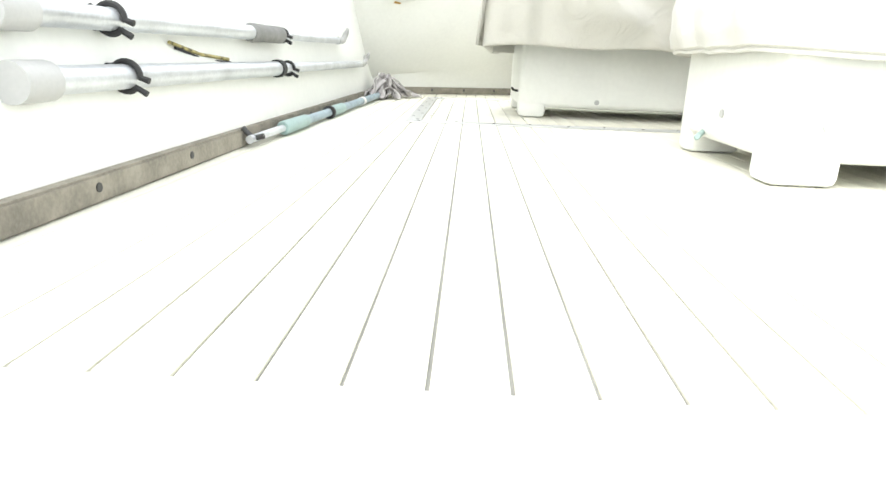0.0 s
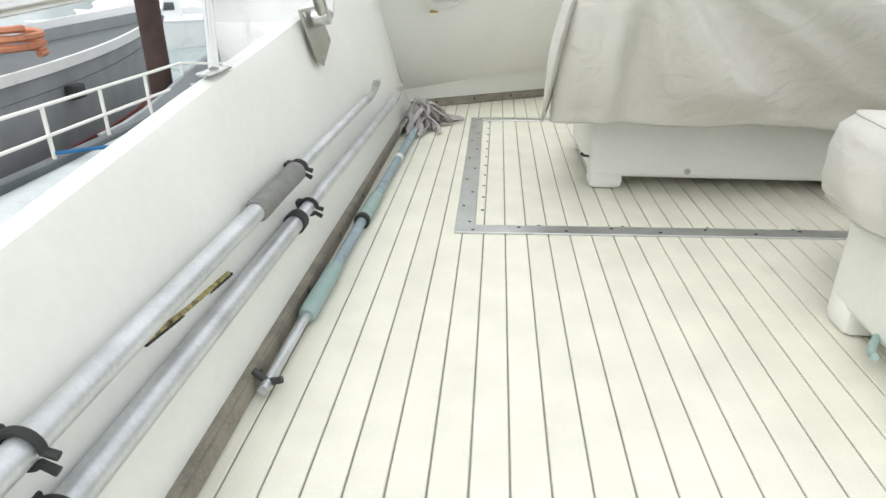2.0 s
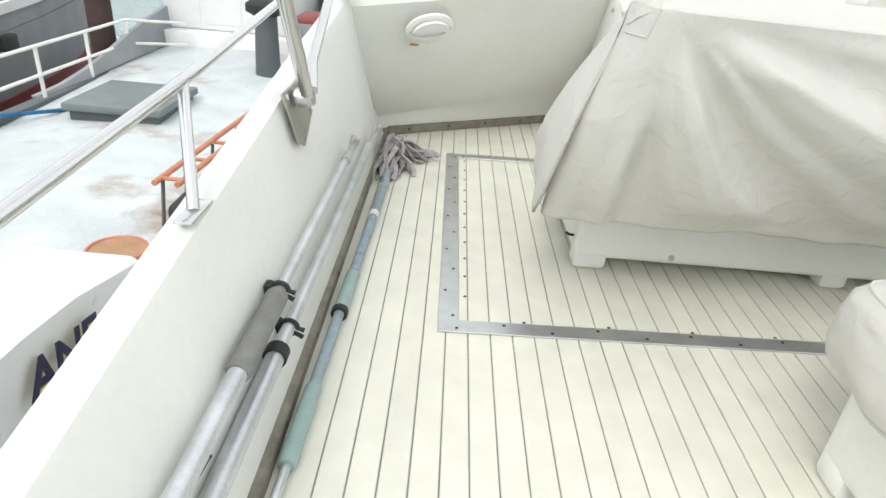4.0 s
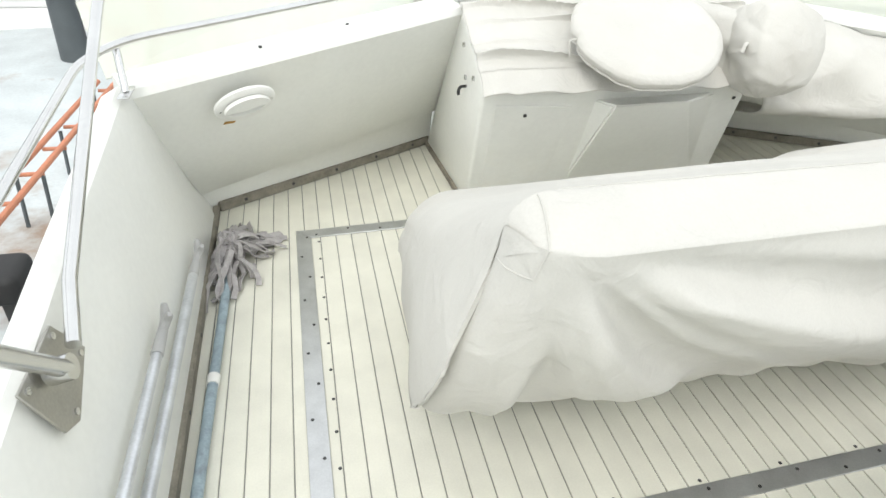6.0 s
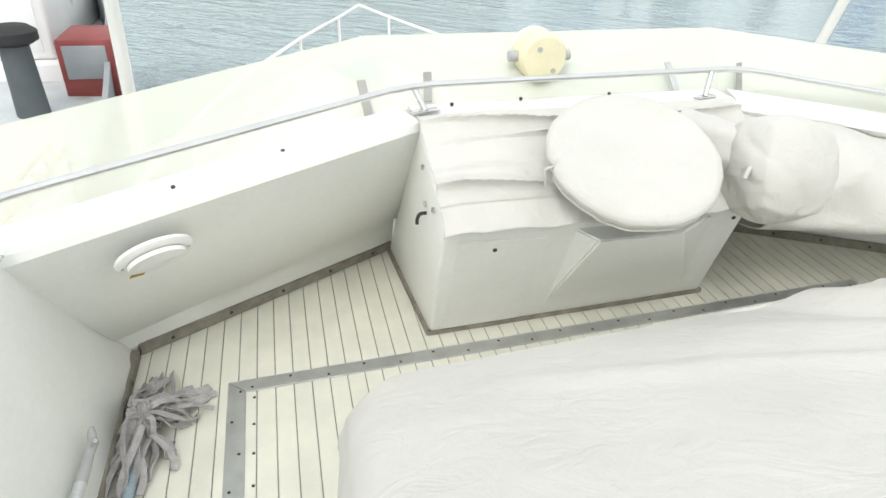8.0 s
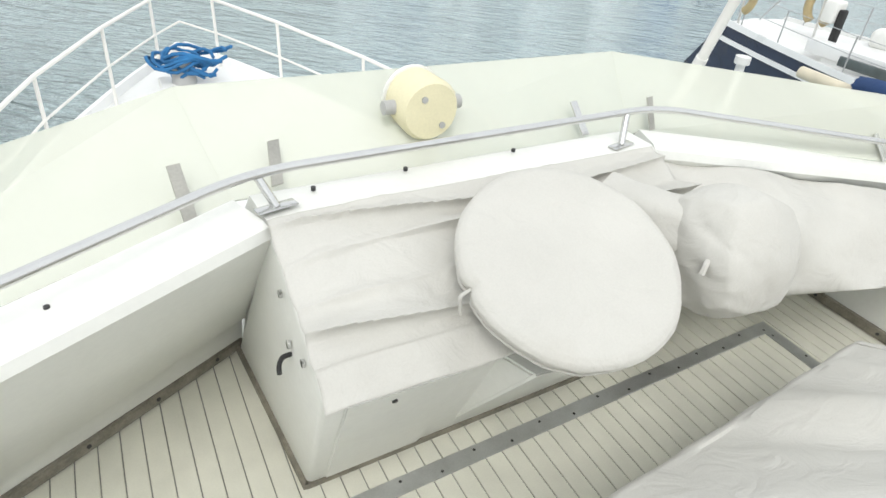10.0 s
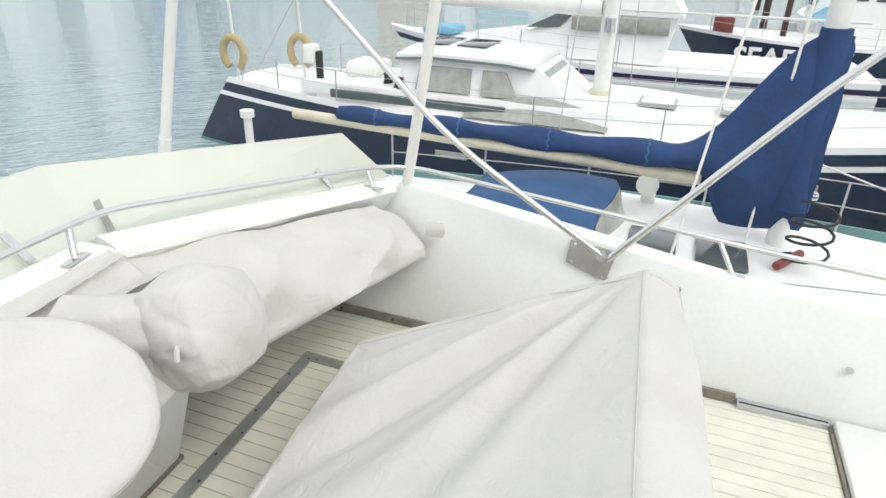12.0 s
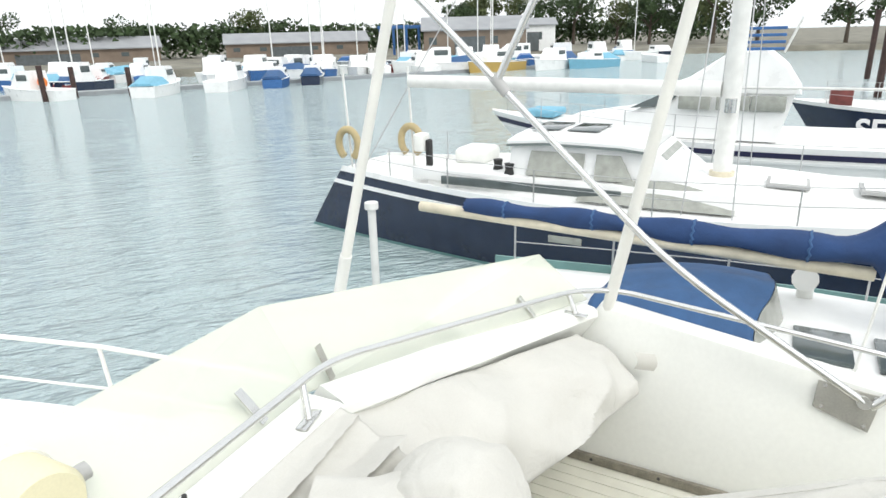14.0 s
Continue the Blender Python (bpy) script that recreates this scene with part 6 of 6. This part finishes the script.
def shed(x, y, ang, w, d, hgt, wallm, roofm, label):
    t = thing("boat_shed", label, "building", at=pose(x, y, WL + 1.0, 0, 0, ang), group="sheds on the shore")
    part("wall", box((-w / 2, -d / 2, 0), (w / 2, d / 2, hgt)), wallm, t)
    part("roof", prism([(-w / 2 - 0.4, -d / 2 - 0.4, hgt), (w / 2 + 0.4, -d / 2 - 0.4, hgt), (w / 2 + 0.4, 0, hgt + d * 0.22), (-w / 2 - 0.4, 0, hgt + d * 0.22)], (0, 0, 0.2)), roofm, t)
    part("roof", prism([(-w / 2 - 0.4, d / 2 + 0.4, hgt), (w / 2 + 0.4, d / 2 + 0.4, hgt), (w / 2 + 0.4, 0, hgt + d * 0.22), (-w / 2 - 0.4, 0, hgt + d * 0.22)], (0, 0, 0.2)), roofm, t)
    dw = part("door", box((-w * 0.2, -d / 2 - 0.06, 0), (w * 0.1, -d / 2 + 0.02, hgt * 0.75)), DGREY, t)
    for k in range(max(2, int(w / 5))):
        part("window", box((-w * 0.45 + k * w * 0.9 / max(2, int(w / 5)), -d / 2 - 0.04, hgt * 0.45), (-w * 0.45 + k * w * 0.9 / max(2, int(w / 5)) + 1.2, -d / 2 + 0.02, hgt * 0.75)), GLASSD, t)


shed(98, 48, -60, 16, 9, 3.6, BRICKM, ROOFM, "low grey-roofed boatyard shed on the shore")
shed(112, 43, -60, 7, 5, 4.2, HULLW, ROOFM, "small white building on the shore")
shed(66, 108, -35, 30, 8, 2.2, BRICKM, ROOFM, "long low brown waterside shed")
shed(99, 86, -45, 26, 8, 2.3, BRICKM, ROOFM, "long low brown waterside shed")
t = thing("boat_crane", "blue boatyard hoist on the shore", "crane")
for dx in (0, 4):
    for dy in (0, 5):
        part("leg", tube([(92 + dx, 57 + dy, WL + 1), (92 + dx, 57 + dy, WL + 5.4)], 0.22, 8), BLUEB, t)
for dx in (0, 4):
    part("beam", box((91.8 + dx, 56.6, WL + 5.2), (92.2 + dx, 62.4, WL + 5.7), 0.03), BLUEB, t)


def tree(x, y, hgt, seed, leaf):
    rg = random.Random(seed)
    t = thing("tree", "broad dark green tree on the far shore", "tree", at=pose(x, y, WL + 1.2), group="trees on the shore")
    bm = tube([(0, 0, -0.3), (0.1, 0, hgt * 0.3), (0.2, 0.1, hgt * 0.6)], [hgt * 0.035, hgt * 0.025, hgt * 0.01], 8)
    for k in range(6):
        a = rg.uniform(0, 6.28)
        z0 = hgt * rg.uniform(0.25, 0.5)
        tube([(0.1, 0, z0), (math.cos(a) * hgt * 0.14, math.sin(a) * hgt * 0.14, z0 + hgt * 0.14), (math.cos(a) * hgt * 0.27, math.sin(a) * hgt * 0.27, z0 + hgt * 0.22)], [hgt * 0.014, hgt * 0.009, hgt * 0.004], 6, bm)
    part("trunk", bm, BARK, t)
    vs, fs = [], []
    blobs = [(Vector((rg.gauss(0, 0.20), rg.gauss(0, 0.20), rg.uniform(0.35, 0.88))) * hgt, rg.uniform(0.10, 0.19) * hgt) for _ in range(15)]
    for c, r in blobs:
        for _ in range(130):
            d = Vector((rg.gauss(0, 1), rg.gauss(0, 1), rg.gauss(0, 0.8))).normalized() * r * rg.uniform(0.55, 1.08)
            p = c + d
            u_, v_ = Vector((rg.gauss(0, 1), rg.gauss(0, 1), rg.gauss(0, 1))).normalized(), Vector((rg.gauss(0, 1), rg.gauss(0, 1), rg.gauss(0, 1))).normalized()
            sz = hgt * 0.022 * rg.uniform(0.7, 1.5)
            i = len(vs)
            vs += [p - u_ * sz, p + v_ * sz, p + u_ * sz, p - v_ * sz]
            fs.append((i, i + 1, i + 2, i + 3))
    me = bpy.data.meshes.new("crown")
    me.from_pydata(vs, [], fs)
    me.materials.append(leaf)
    ob = new("crown", me)
    ob.parent = t


for k, (x, y, hg) in enumerate(((150, 62, 13), (143, 53, 10), (158, 50, 14), (152, 38, 10), (148, 30, 11), (150, 24, 13), (146, 17, 14), (150, 9, 12), (138, 70, 10), (128, 62, 12), (118, 60, 9), (60, 120, 9), (44, 132, 9), (30, 128, 11), (52, 126, 10), (15, 134, 9), (2, 140, 9), (82, 112, 8), (100, 98, 9), (140, -6, 11), (144, -18, 12), (-60, 150, 11), (-90, 150, 12), (-30, 140, 10))):
    tree(x, y, hg, k, LEAF if k % 3 else LEAF2)
# low woods and hedge between the trees
vs, fs = [], []
rg = random.Random(77)
for k in range(26000):
    s = rg.random()
    i = s * (len(pts) - 3)
    a, b = pts[int(i)], pts[int(i) + 1]
    f = i - int(i)
    x, y = lerp(a[0], b[0], f) * 1.36 + 12, lerp(a[1], b[1], f) * 1.36 + 12
    top = 5.4 + 2.6 * nz(s * 40, 3) + 2.0 * nz(s * 130, 8)
    p = Vector((x + rg.uniform(-3, 3), y + rg.uniform(-3, 3), WL + 1.0 + max(0.2, top) * math.sqrt(rg.random())))
    u_, v_ = Vector((rg.gauss(0, 1), rg.gauss(0, 1), rg.gauss(0, 1))).normalized(), Vector((rg.gauss(0, 1), rg.gauss(0, 1), rg.gauss(0, 1))).normalized()
    sz = rg.uniform(0.25, 0.6)
    j = len(vs)
    vs += [p - u_ * sz, p + v_ * sz, p + u_ * sz, p - v_ * sz]
    fs.append((j, j + 1, j + 2, j + 3))
me = bpy.data.meshes.new("far_woods")
me.from_pydata(vs, [], fs)
me.materials.append(LEAF)
tagged(new("far_woods", me), "low dark green woods along the far shore", "woods", kind="stuff")
